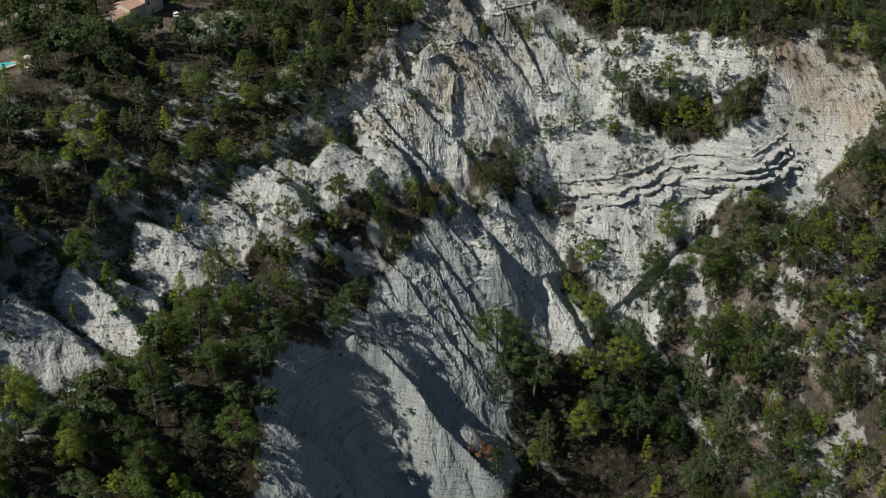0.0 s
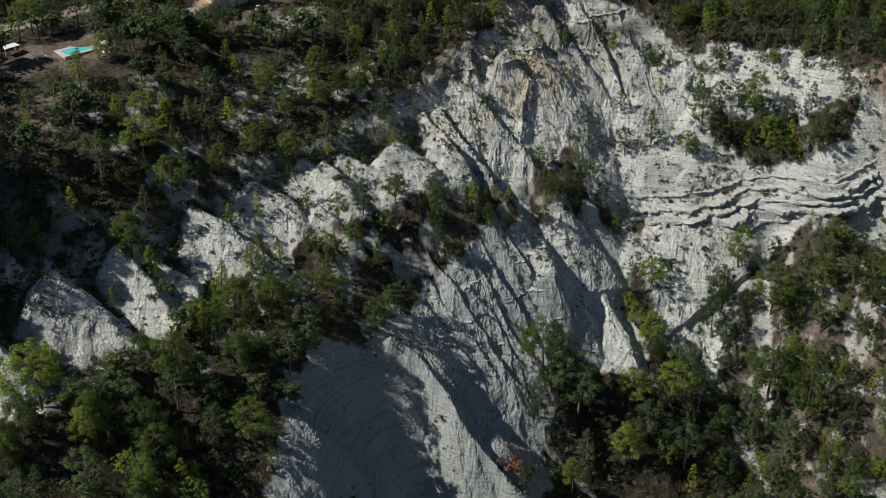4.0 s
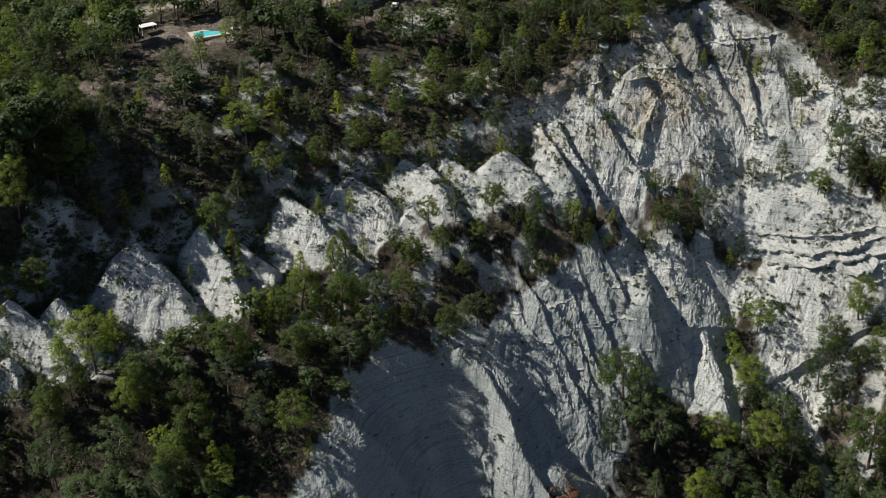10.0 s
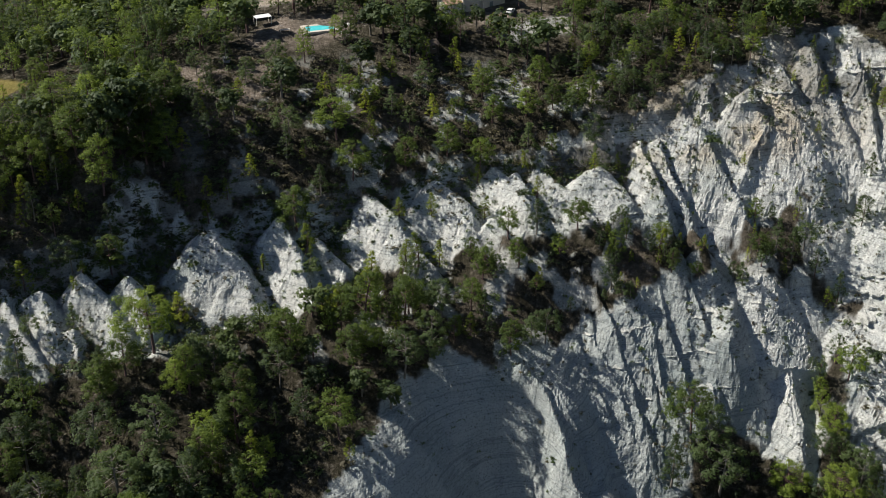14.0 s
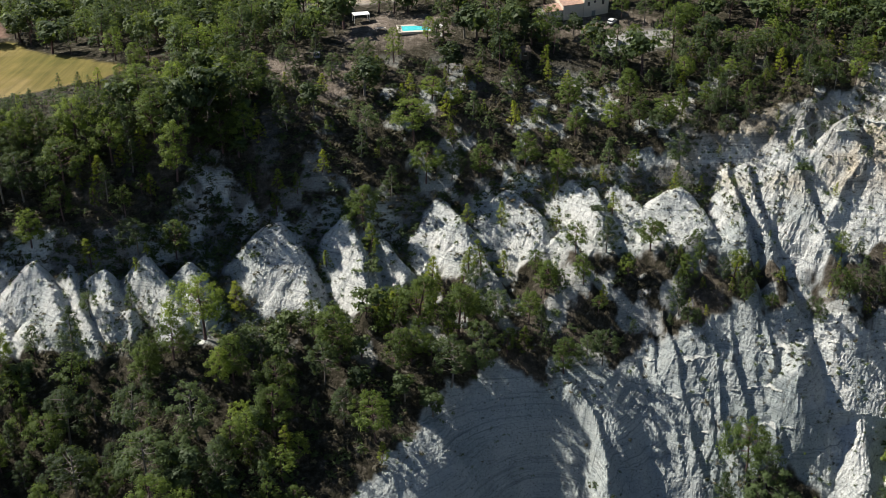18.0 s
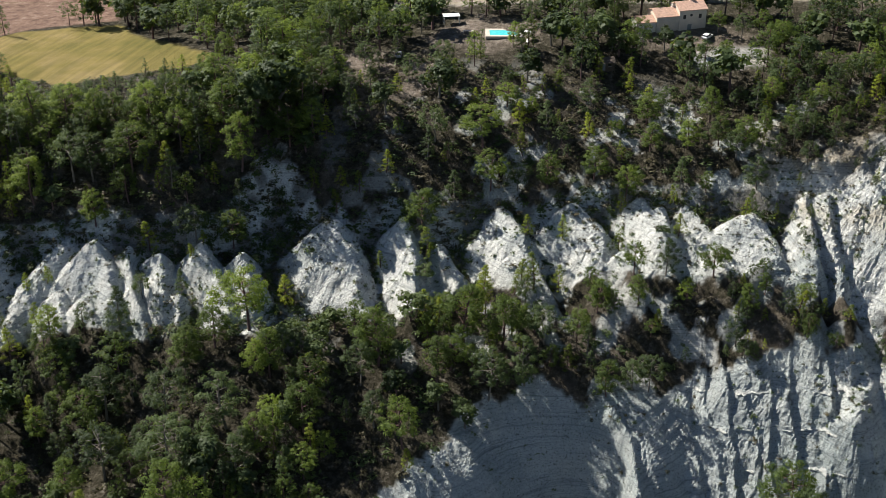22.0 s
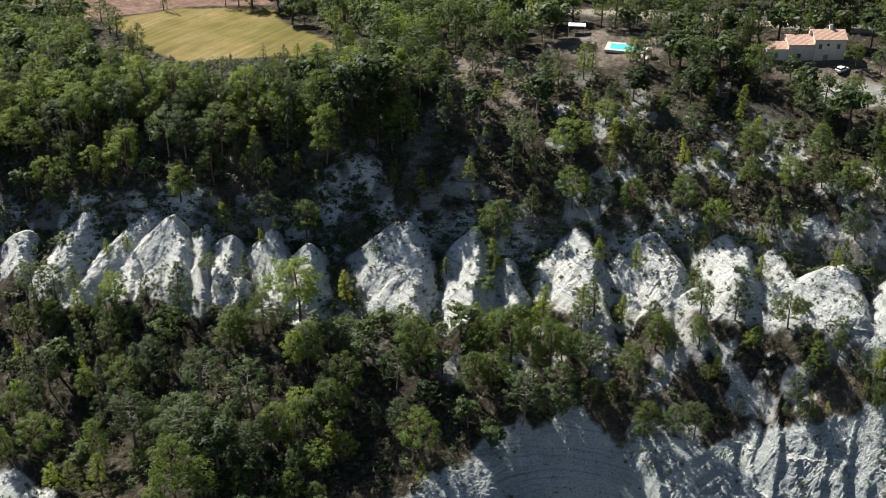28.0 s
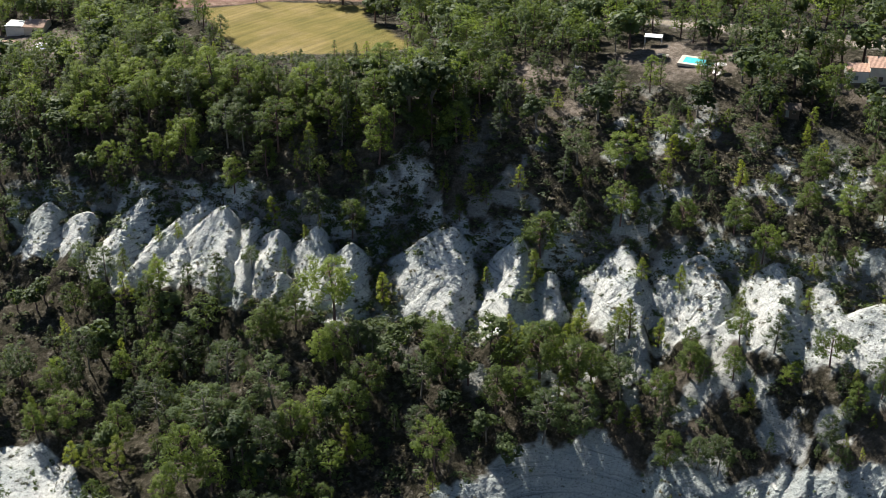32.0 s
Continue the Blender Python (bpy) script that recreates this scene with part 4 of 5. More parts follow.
# the trees that stand out: kind, where, and x, y, height of each
STANDING = [
    ("dark_pine", "BENCH", [(-93, 248, 15.8), (-74, 249, 9.7), (-52, 222, 10.5), (-27, 243, 10.6), (-112, 232, 11.9), (-134, 240, 10.7), (-74, 230, 14.8), (-90, 231, 15.4), (-59, 230, 15.2), (-67, 216, 16.5), (-84, 216, 14.9), (-52, 217, 13.3), (-112, 215, 11.6), (-114, 221, 11.7), (-33, 253, 12.4), (20, 273, 9.3), (37, 294, 10.4), (56, 283, 9.3), (68, 290, 7.1), (36, 270, 10.7), (32, 268, 9.1), (-2, 258, 13.6), (6, 263, 14.4), (9, 274, 11.6)]),
    ("pine", "BENCH", [(-63, 258, 17.6), (-69, 250, 12.0), (-74, 245, 11.2), (-54, 247, 14.0), (-57, 246, 11.0), (-93, 227, 13.0), (-43, 245, 13.9), (-30, 259, 17.0), (-43, 238, 14.5), (-50, 226, 12.0), (-63, 204, 17.5), (-103, 204, 12.8), (-89, 208, 14.1), (-19, 239, 14.1), (-35, 218, 8.8), (-124, 235, 10.4), (-108, 238, 11.9), (-109, 243, 10.3), (-129, 231, 10.5), (-104, 223, 10.0), (-114, 209, 9.9), (-64, 198, 8.9), (-74, 243, 11.2), (-11, 271, 17.1), (-15, 258, 13.8), (-1, 271, 16.9), (21, 284, 10.7), (17, 276, 9.3), (26, 264, 10.6), (31, 286, 9.2), (29, 293, 9.6), (49, 297, 9.5)]),
    ("pine", "BENCH", [(62, 294, 6.7), (58, 290, 7.9), (72, 293, 6.6), (73, 285, 7.8)]),
    ("young_pine", "BENCH", [(-58, 271, 9.9), (-81, 200, 10.7), (-87, 197, 8.5), (-89, 194, 7.7), (-17, 235, 6.0), (-124, 245, 7.1), (-115, 248, 7.0), (-22, 275, 8.0), (-18, 275, 8.0), (-3, 267, 9.3), (4, 287, 10.4), (1, 287, 8.1), (10, 291, 8.1), (16, 268, 7.7)]),
    ("oak", "BENCH", [(-45, 260, 8.0), (-58, 214, 13.3), (-44, 255, 9.5), (-48, 234, 9.2), (-13, 251, 9.1), (-6, 249, 9.1)]),
    ("young_pine", "CONE", [(-26, 291, 9.9), (-37, 288, 5.4), (0, 300, 6.6), (9, 303, 7.4), (24, 304, 7.4), (39, 307, 7.3), (-9, 286, 9.7), (56, 311, 5.7), (64, 316, 4.9), (23, 314, 6.3), (36, 316, 6.3), (-81, 275, 3.8), (-95, 273, 8.7), (-117, 258, 5.3), (-121, 255, 5.3), (-83, 271, 4.3)]),
    ("bush", "CONE", [(35, 305, 4.1), (-25, 285, 7.5), (-11, 284, 5.7), (-92, 270, 3.1), (-134, 253, 6.4), (-100, 268, 3.5), (-72, 279, 5.2), (-63, 292, 5.2), (51, 302, 4.9), (63, 312, 4.1), (59, 313, 4.1)]),
    ("dark_pine", "CONE", [(-92, 260, 7.2), (-82, 262, 8.1)]),
    ("pine", "CONE", [(-75, 281, 11.6)]),
    ("pine", "SLOPE", [(-28, 299, 13.4), (-12, 311, 12.6), (-16, 320, 13.3), (3, 315, 11.1), (15, 319, 10.7), (24, 316, 10.8), (27, 336, 10.3), (29, 328, 9.3), (39, 329, 9.3), (44, 338, 11.2), (47, 330, 9.3), (54, 329, 10.4), (45, 318, 6.9)]),
    ("young_pine", "SLOPE", [(-51, 301, 6.5), (-46, 301, 7.2), (-51, 296, 7.2), (-5, 321, 7.7), (11, 328, 8.9), (21, 346, 6.7), (1, 341, 7.5), (-3, 341, 5.7), (-8, 340, 5.7), (-40, 307, 7.2)]),
    ("dark_pine", "SLOPE", [(-21, 306, 10.1), (-5, 313, 8.4), (-0, 329, 9.5), (38, 319, 9.9), (-29, 318, 10.3), (-30, 313, 9.4), (58, 321, 9.9), (56, 342, 9.5), (57, 315, 8.2), (-53, 318, 10.6), (-9, 332, 8.8), (11, 339, 8.8)]),
    ("oak", "SLOPE", [(-44, 322, 10.6), (-31, 332, 13.8), (-8, 344, 11.1)]),
    ("bush", "SLOPE", [(19, 334, 4.4)]),
    ("pine", "PLATEAU", [(-77, 296, 17.0), (-104, 286, 15.6), (-130, 279, 10.1), (-136, 270, 10.1), (-145, 272, 10.3), (-157, 270, 11.4), (-148, 264, 10.2), (-143, 261, 9.2), (-127, 274, 13.6), (-110, 274, 11.0), (-103, 280, 10.9), (-99, 294, 10.7), (-94, 296, 11.6), (-104, 299, 14.5), (-118, 297, 13.8), (-104, 311, 9.0), (-84, 304, 15.9), (-148, 280, 15.1), (-162, 280, 15.5), (-144, 288, 15.2), (-136, 295, 16.1), (-126, 295, 14.9), (-163, 270, 13.4)]),
    ("dark_pine", "PLATEAU", [(-135, 285, 12.1), (-93, 286, 10.8), (-88, 294, 9.7), (-75, 287, 10.7), (-84, 278, 10.3), (-108, 307, 10.0), (-97, 318, 9.0), (-114, 283, 14.3), (-119, 282, 14.4)]),
    ("oak", "PLATEAU", [(-71, 312, 19.0), (-77, 310, 17.7)]),
    ("dark_pine", "SCARP", [(135, 306, 10.0), (138, 293, 16.3), (130, 296, 12.2), (108, 289, 13.8), (112, 291, 10.9), (93, 284, 9.7), (164, 284, 12.9), (152, 286, 19.0), (155, 281, 12.8), (152, 278, 8.7), (160, 271, 10.2), (180, 297, 13.3), (109, 267, 8.2)]),
    ("pine", "SCARP", [(100, 299, 9.9), (98, 289, 9.4), (168, 280, 19.0), (166, 271, 14.7), (168, 266, 10.6), (145, 284, 10.7), (146, 282, 8.7), (176, 259, 16.6), (189, 296, 11.9)]),
    ("young_pine", "SCARP", [(143, 323, 8.1), (126, 326, 8.0), (103, 322, 5.7), (149, 304, 6.7), (155, 308, 6.8)]),
    ("bush", "SCARP", [(91, 317, 7.0), (125, 265, 7.2), (109, 264, 6.9)]),
    ("pine", "SPUR", [(72, 252, 15.5), (93, 238, 14.0), (106, 235, 15.5), (144, 238, 16.5), (135, 250, 16.6), (144, 254, 14.3), (133, 224, 19.0), (137, 212, 17.3), (157, 231, 12.1), (85, 228, 15.0), (108, 215, 11.6), (65, 225, 9.7)]),
    ("dark_pine", "SPUR", [(76, 248, 17.3), (65, 242, 17.0), (78, 242, 17.3), (109, 245, 11.9), (114, 239, 13.8), (114, 232, 11.8), (129, 241, 10.1), (129, 246, 14.0), (140, 210, 13.6), (93, 229, 13.3), (101, 221, 15.2), (74, 231, 11.2), (126, 208, 15.3), (125, 222, 15.6), (48, 223, 8.9)]),
    ("red_bush", "SPUR", [(47, 228, 7.8)]),
]
GROUPS = {"BENCH": "pines below the marl cones", "CONE": "small trees on the marl cones", "SLOPE": "pines on the slope above the cones", "PLATEAU": "pines of the plateau edge", "SCARP": "trees round the eastern scarp", "SPUR": "pines of the eastern spur"}
for kind, where, list_of in STANDING:
    for x, y, tall in list_of:
        put(kind, x, y, (0.95 if where == "SLOPE" else 1.0) * (0.55 if 84 < x < 111 and 244 < y < 280 else 1.0) * tall * (0.8 if where == "SCARP" else 1.0) * (1.0 if "bush" not in kind else 0.6), (_r.uniform(1.05, 1.35) if where == "SLOPE" or kind == "young_pine" else _r.uniform(0.95, 1.2)) if "bush" not in kind else 1.6, GROUPS[where])


def scatter(n, box, chance, kinds, tall, group="", bulk="", gap=1.0, keep=0.5, wide=(0.9, 1.25)):
    """Plants strewn over a stretch of ground, as things or as joined growth; chance(x, y) tells how wooded a place is."""
    done = 0
    for _ in range(n * 8):
        if done >= n:
            break
        x, y = _r.uniform(box[0], box[1]), _r.uniform(box[2], box[3])
        if _r.random() > chance(x, y):
            continue
        h = _r.uniform(*tall)
        if not free(x, y, gap * 0.17 * h):
            continue
        kind = kinds[int(_r.integers(len(kinds)))]
        if bulk:
            strew(bulk, kind, x, y, h, _r.uniform(*wide), keep)
        else:
            put(kind, x, y, h, _r.uniform(*wide), group)
        done += 1


BENCH_PATHS = [(-31, 232), (-24, 240), (-17, 247), (-9, 254), (-27, 228)]


def woods(x, y):
    if min((x - a) ** 2 + (y - b) ** 2 for a, b in BENCH_PATHS) < 25:
        return 0.0
    field = max(at_grid(FIELD_M, x, y), at_grid(PLOUGH_M, x, y))
    return max(0.0, 1 - 1.05 * at_grid(OPEN, x, y)) * (1 - field) * (1.0 if at_grid(SOIL, x, y) < 0.9 else 0.08)


NO_TREES = [[(14, 364), (26, 358), (56, 362), (62, 384), (40, 392), (16, 382)], [(-42, 356), (-6, 352), (-4, 376), (-40, 382)], [(-262, 306), (-240, 292), (-210, 302), (-210, 316), (-245, 328)], [(-186, 330), (-176, 312), (-142, 302), (-112, 306), (-84, 320), (-88, 344), (-104, 350), (-143, 330), (-175, 345)]]


def plateau_woods(x, y):
    edge = 347 if x > -66 else (300 if x > -180 else 262)
    if y < edge or (x > -60 and y > 394 and y < 408):
        return 0.0
    far = min(float(outside(p, np.array(x), np.array(y))) for p in NO_TREES)
    return woods(x, y) * (0.0 if far < 0 else 1.0)


def west_woods(x, y):
    if y < 268 + 0.32 * (x + 180) or min(float(outside(p, np.array(x), np.array(y))) for p in NO_TREES) < 0:
        return 0.0
    return woods(x, y)


def edge_growth(x, y):
    o = at_grid(OPEN, x, y)
    field = max(at_grid(FIELD_M, x, y), at_grid(PLOUGH_M, x, y), 0.9 * (at_grid(SOIL, x, y) > 0.93))
    return (1 - field) * (1 - 0.95 * o) * (0.35 if 45 < x < 115 and 276 < y < 302 else 0.6 if 262 < y and x < 120 else 1.0)


def slope_growth(x, y):
    if y < 262 + 0.16 * (x + 175) or at_grid(SOIL, x, y) > 0.93 or at_grid(FIELD_M, x, y) > 0.1:
        return 0.0
    return (1 - 0.95 * at_grid(OPEN, x, y)) * (1 - 0.6 * at_grid(BARE, x, y))


def between_cones(x, y):
    return float(at_grid(D_CONES, x, y) < 0) * (1 - at_grid(CREST, x, y)) ** 2


def rim_growth(x, y):
    d = at_grid(D_SCARP, x, y)
    return (at_grid(OPEN, x, y) > 0.5) * (0.15 + 0.85 * float(step(-14, -3, np.array(d)))) * (1.0 if y > 312 else 0.25)


def bank_growth(x, y):
    return float(at_grid(D_BANK, x, y) < 0)


def east_growth(x, y):
    return float(outside(BARE_EAST, np.array(x), np.array(y)) < 3)


def cone_tops(x, y):
    return float(at_grid(D_CONES, x, y) < 0) * (0.25 + 0.75 * float(step(-12, -2, np.array(float(at_grid(Z, x, y))))))


def on_marl(x, y):
    o = at_grid(OPEN, x, y)
    return o * (0.12 + 0.88 * step(0.5, 0.6, np.array(fbm(np.array(x / 12.0), np.array(y / 12.0), 2)))) * (0.25 if at_grid(D_PAN, x, y) < 0 and x < 60 else (1.6 if y > 318 and x > 60 else 1.0))


scatter(55, (-140, 12, 190, 285), woods, ("young_pine", "pine", "dark_pine"), (6, 11), "pines below the marl cones")
scatter(120, (-170, 110, 268, 352), woods, ("young_pine", "pine", "dark_pine", "young_pine"), (4.0, 8.0), "pines on the slope above the cones", wide=(1.1, 1.5))
scatter(75, (58, 165, 322, 356), woods, ("dark_pine", "pine", "dark_pine", "young_pine"), (5.5, 9.5), "pines above the eastern scarp", gap=0.8)
scatter(110, (100, 225, 180, 300), woods, ("dark_pine", "pine", "dark_pine"), (7, 12), "pines of the eastern spur")
scatter(760, (-310, 175, 262, 430), plateau_woods, ("dark_pine", "oak", "dark_pine", "pine"), (9, 14), bulk="plateau", gap=0.75, keep=0.24)
scatter(120, (-190, 12, 175, 285), woods, ("dark_pine", "pine", "oak"), (6, 12), bulk="bench", gap=0.7, keep=0.27)
scatter(520, (95, 250, 150, 340), woods, ("dark_pine", "pine", "dark_pine", "young_pine"), (6, 11), bulk="spur", gap=0.75, keep=0.27)
scatter(120, (-185, -60, 266, 335), west_woods, ("pine", "dark_pine", "pine", "dark_pine"), (9.5, 14), "pines of the plateau edge", gap=0.75, wide=(1.0, 1.3))
scatter(60, (-185, -60, 266, 335), west_woods, ("dark_pine", "oak"), (6, 9), bulk="plateau", gap=0.5, keep=0.3, wide=(1.0, 1.35))
scatter(60, (-180, 120, 262, 350), woods, ("dark_pine", "young_pine", "dark_pine"), (3, 6), bulk="slope", gap=0.85, keep=0.27)
scatter(2600, (-190, 235, 180, 350), edge_growth, ("bush", "dry_bush", "bush"), (0.9, 2.4), bulk="scrub", gap=0.2, keep=0.17, wide=(1.0, 1.9))
scatter(2600, (-175, 110, 265, 350), slope_growth, ("dry_bush", "bush", "dry_bush"), (0.5, 1.7), bulk="scrub", gap=0.1, keep=0.17, wide=(1.1, 2.2))
scatter(1500, (-175, 75, 238, 318), between_cones, ("bush", "bush", "dry_bush"), (0.8, 2.6), bulk="scrub", gap=0.1, keep=0.17, wide=(1.0, 1.7))
scatter(450, (-170, 76, 240, 320), cone_tops, ("bush", "dry_bush"), (0.4, 1.3), bulk="tufts", gap=0.05, keep=0.08, wide=(0.9, 1.6))
scatter(7500, (-170, 222, 185, 345), on_marl, ("bush", "dry_bush"), (0.4, 1.15), bulk="tufts", gap=0.05, keep=0.06, wide=(0.9, 1.6))

for x, y, tall in ((-84, 343, 8.5), (-76, 333, 9), (-68, 345, 8), (-62, 331, 9.5), (-55, 341, 8), (-47, 347, 9), (-41, 337, 8.5), (-33, 343, 9.5), (-50, 329, 8), (20, 361, 8), (33, 359, 7), (13, 373, 9), (62, 371, 9), (67, 364, 8), (28, 390, 9), (50, 392, 10), (-12, 358, 8), (-44, 366, 9)):
    put("dark_pine" if x < 0 else "pine", x, y, tall, 1.1, "pines of the plateau edge")
for k, (x, y, tall) in enumerate([(-10, 359, 10), (-4, 363, 11), (3, 363, 9), (14, 364, 10), (21, 364, 11), (29, 367, 8), (44, 379, 7), (51, 377, 8), (57, 379, 8), (40, 365, 5), (47, 367, 5), (54, 368, 6), (4, 381, 10), (-4, 380, 11), (14, 381, 10), (-12, 375, 10), (-15, 361, 8), (61, 372, 6), (11, 355, 5), (1, 353, 6)]):
    put(("pine", "oak", "pine", "dark_pine")[k % 4], x, y, tall, 1.1, "trees round the villa")
scatter(16, (45, 112, 278, 300), woods, ("young_pine", "dark_pine"), (3.5, 6.5), "trees round the eastern scarp", gap=0.6)
scatter(55, (60, 172, 300, 346), rim_growth, ("young_pine", "dark_pine"), (2.0, 4.2), "small trees on the eastern scarp", gap=0.6)
scatter(34, (150, 202, 260, 320), east_growth, ("dark_pine", "pine", "dark_pine"), (5, 9.5), "trees round the eastern scarp", gap=0.7)
scatter(60, (118, 205, 232, 290), bank_growth, ("bush", "dry_bush"), (0.8, 1.9), "bushes on the eastern bank", gap=0.6, wide=(1.1, 1.6))

BULK_LABEL = {"plateau": "dense mixed wood of pine and oak on the plateau", "bench": "dense pine wood on the slope below the cones", "spur": "pine wood on the steep eastern spur", "slope": "small pines strewn over the slope", "scrub": "low green and dry brown scrub under the trees", "tufts": "small dark tufts of scrub dotted over the marl"}
LEAF_OF = {"pine": M_NEEDLE, "dark_pine": M_DARK, "young_pine": M_YOUNG, "oak": M_OAK, "bush": M_OAK, "dry_bush": M_DRY}
for (bulk, kind), (woody, leafy, hues) in BULK.items():
    wv, wf = joined(woody)
    lv, lf = joined(leafy)
    me = mesh_from("woodland", np.concatenate([wv, lv]), np.concatenate([wf, lf + len(wv)]), [M_BARK, LEAF_OF[kind]], False, np.r_[np.zeros(len(wf), int), np.ones(len(lf), int)])
    hue = np.concatenate([np.zeros(len(wv))] + [np.full(len(v), h) for (v, _), h in zip(leafy, hues)])
    me.attributes.new("hue", "FLOAT", "POINT").data.foreach_set("value", hue.astype(np.float32))
    name = "scrub" if bulk in ("scrub", "tufts") else "woodland"
    tagged(new(name, me), BULK_LABEL[bulk], "scrub" if name == "scrub" else "wood", kind="stuff")


# ---- buildings, cars and garden things ----
M_RENDER = plain("lime_render", (0.62, 0.55, 0.45), 0.9, 0.15, 0.8)
M_PALE = plain("white_render", (0.78, 0.74, 0.68), 0.9, 0.12, 0.8)
M_TILE = plain("clay_tiles", (0.52, 0.34, 0.26), 0.85, 0.35, 1.6)
M_OLDTILE = plain("weathered_clay_tiles", (0.42, 0.29, 0.22), 0.85, 0.35, 1.6)
M_WOODEN = plain("dark_stained_boards", (0.09, 0.07, 0.055), 0.8, 0.3, 2.0)
M_METALROOF = plain("pale_sheet_roof", (0.78, 0.78, 0.76), 0.45, 0.08, 1.0, 0.5)
M_SHUTTER = plain("grey_green_paint", (0.20, 0.22, 0.21), 0.6, 0.15, 3.0)
M_STONE = plain("pale_paving", (0.55, 0.50, 0.43), 0.9, 0.2, 0.9)
M_WHITEPAINT = plain("white_car_paint", (0.82, 0.82, 0.82), 0.25, 0.03, 1.0, 0.5)
M_GREYPAINT = plain("grey_car_paint", (0.30, 0.31, 0.33), 0.25, 0.05, 1.0, 0.5)
M_RUBBER = plain("tyre_rubber", (0.02, 0.02, 0.02), 0.9, 0.2, 5.0)
M_ALLOY = plain("alloy", (0.5, 0.5, 0.52), 0.35, 0.1, 5.0, 0.5, 1.0)
M_CANVAS = plain("white_canvas", (0.80, 0.78, 0.74), 0.9, 0.06, 2.0)
M_GLASS, _t, _b = material("dark_glass", 0.05, 0.5)
_b.inputs["Base Color"].default_value = (0.02, 0.025, 0.03, 1)
M_POOL, _t, _b = material("pool_water", 0.04, 0.5)
_t.links.new(ramp(_t, noise_of(_t, 1.2, 3), [(0.3, (0.05, 0.50, 0.55)), (0.7, (0.14, 0.66, 0.68))]), _b.inputs["Base Color"])
bump(_t, _b, noise_of(_t, 3.0, 2), 0.15, 0.05)
M_POOLPALE, _t, _b = material("pale_pool_cover", 0.35, 0.4)
_t.links.new(ramp(_t, noise_of(_t, 0.6, 3), [(0.3, (0.55, 0.64, 0.70)), (0.7, (0.70, 0.77, 0.82))]), _b.inputs["Base Color"])


def part(name, bm, mat, parent, label=""):
    me = bpy.data.meshes.new(name)
    bm.to_mesh(me)
    bm.free()
    me.materials.append(mat)
    ob = new(name, me)
    ob.parent = parent
    return tagged(ob, label)


def block(x0, x1, y0, y1, z0, z1, bevel=0.03):
    bm = bmesh.new()
    bmesh.ops.create_cube(bm, size=1)
    bmesh.ops.scale(bm, vec=(x1 - x0, y1 - y0, z1 - z0), verts=bm.verts)
    bmesh.ops.translate(bm, vec=((x0 + x1) / 2, (y0 + y1) / 2, (z0 + z1) / 2), verts=bm.verts)
    if bevel:
        bmesh.ops.bevel(bm, geom=bm.edges[:], offset=bevel, segments=1, affect="EDGES")
    return bm


def disc(r, depth, x, y, z, axis="Y", sides=20, r2=None):
    bm = bmesh.new()
    bmesh.ops.create_cone(bm, cap_ends=True, segments=sides, radius1=r, radius2=r if r2 is None else r2, depth=depth)
    if axis != "Z":
        bmesh.ops.rotate(bm, matrix=Matrix.Rotation(radians(90), 3, "X" if axis == "Y" else "Y"), verts=bm.verts)
    bmesh.ops.translate(bm, vec=(x, y, z), verts=bm.verts)
    return bm


def gable_walls(x0, x1, y0, y1, eave, rise):
    """Walls of a house block under a roof whose ridge runs along x."""
    bm = bmesh.new()
    ring = [(y0, -1.5), (y1, -1.5), (y1, eave), ((y0 + y1) / 2, eave + rise), (y0, eave)]
    a = [bm.verts.new((x0, y, z)) for y, z in ring]
    b = [bm.verts.new((x1, y, z)) for y, z in ring]
    bm.faces.new(a[::-1])
    bm.faces.new(b)
    for i in range(5):
        bm.faces.new((a[i], a[(i + 1) % 5], b[(i + 1) % 5], b[i]))
    return bm


def roof_slab(x0, x1, y0, y1, eave, rise, over=0.35, thick=0.16, rows=14):
    """Two tiled slopes with their rolls of tiles running down them."""
    bm = bmesh.new()
    ym = (y0 + y1) / 2
    n = max(6, int((x1 - x0 + 2 * over) / 0.32))
    for side in (0, 1):
        ye, sgn = (y0 - over, -1) if side == 0 else (y1 + over, 1)
        drop = rise / (ym - y0) * over
        xs = [x0 - over + (x1 - x0 + 2 * over) * i / (2 * n) for i in range(2 * n + 1)]
        up = [bm.verts.new((x, ym, eave + rise + thick + (0.07 if i % 2 else 0))) for i, x in enumerate(xs)]
        lo = [bm.verts.new((x, ye, eave - drop + thick + (0.07 if i % 2 else 0))) for i, x in enumerate(xs)]
        ul = [bm.verts.new((x, ye, eave - drop)) for x in (xs[0], xs[-1])]
        uu = [bm.verts.new((x, ym, eave + rise)) for x in (xs[0], xs[-1])]
        for i in range(2 * n):
            q = (up[i], up[i + 1], lo[i + 1], lo[i])
            bm.faces.new(q if side else q[::-1])
        bm.faces.new([ul[0], *lo, ul[1]] if not side else [ul[1], *lo[::-1], ul[0]])
        bm.faces.new((ul[0], ul[1], uu[1], uu[0]))
        bm.faces.new((ul[0], uu[0], up[0], lo[0]))
        bm.faces.new((ul[1], lo[-1], up[-1], uu[1]))
    bmesh.ops.recalc_face_normals(bm, faces=bm.faces)
    return bm


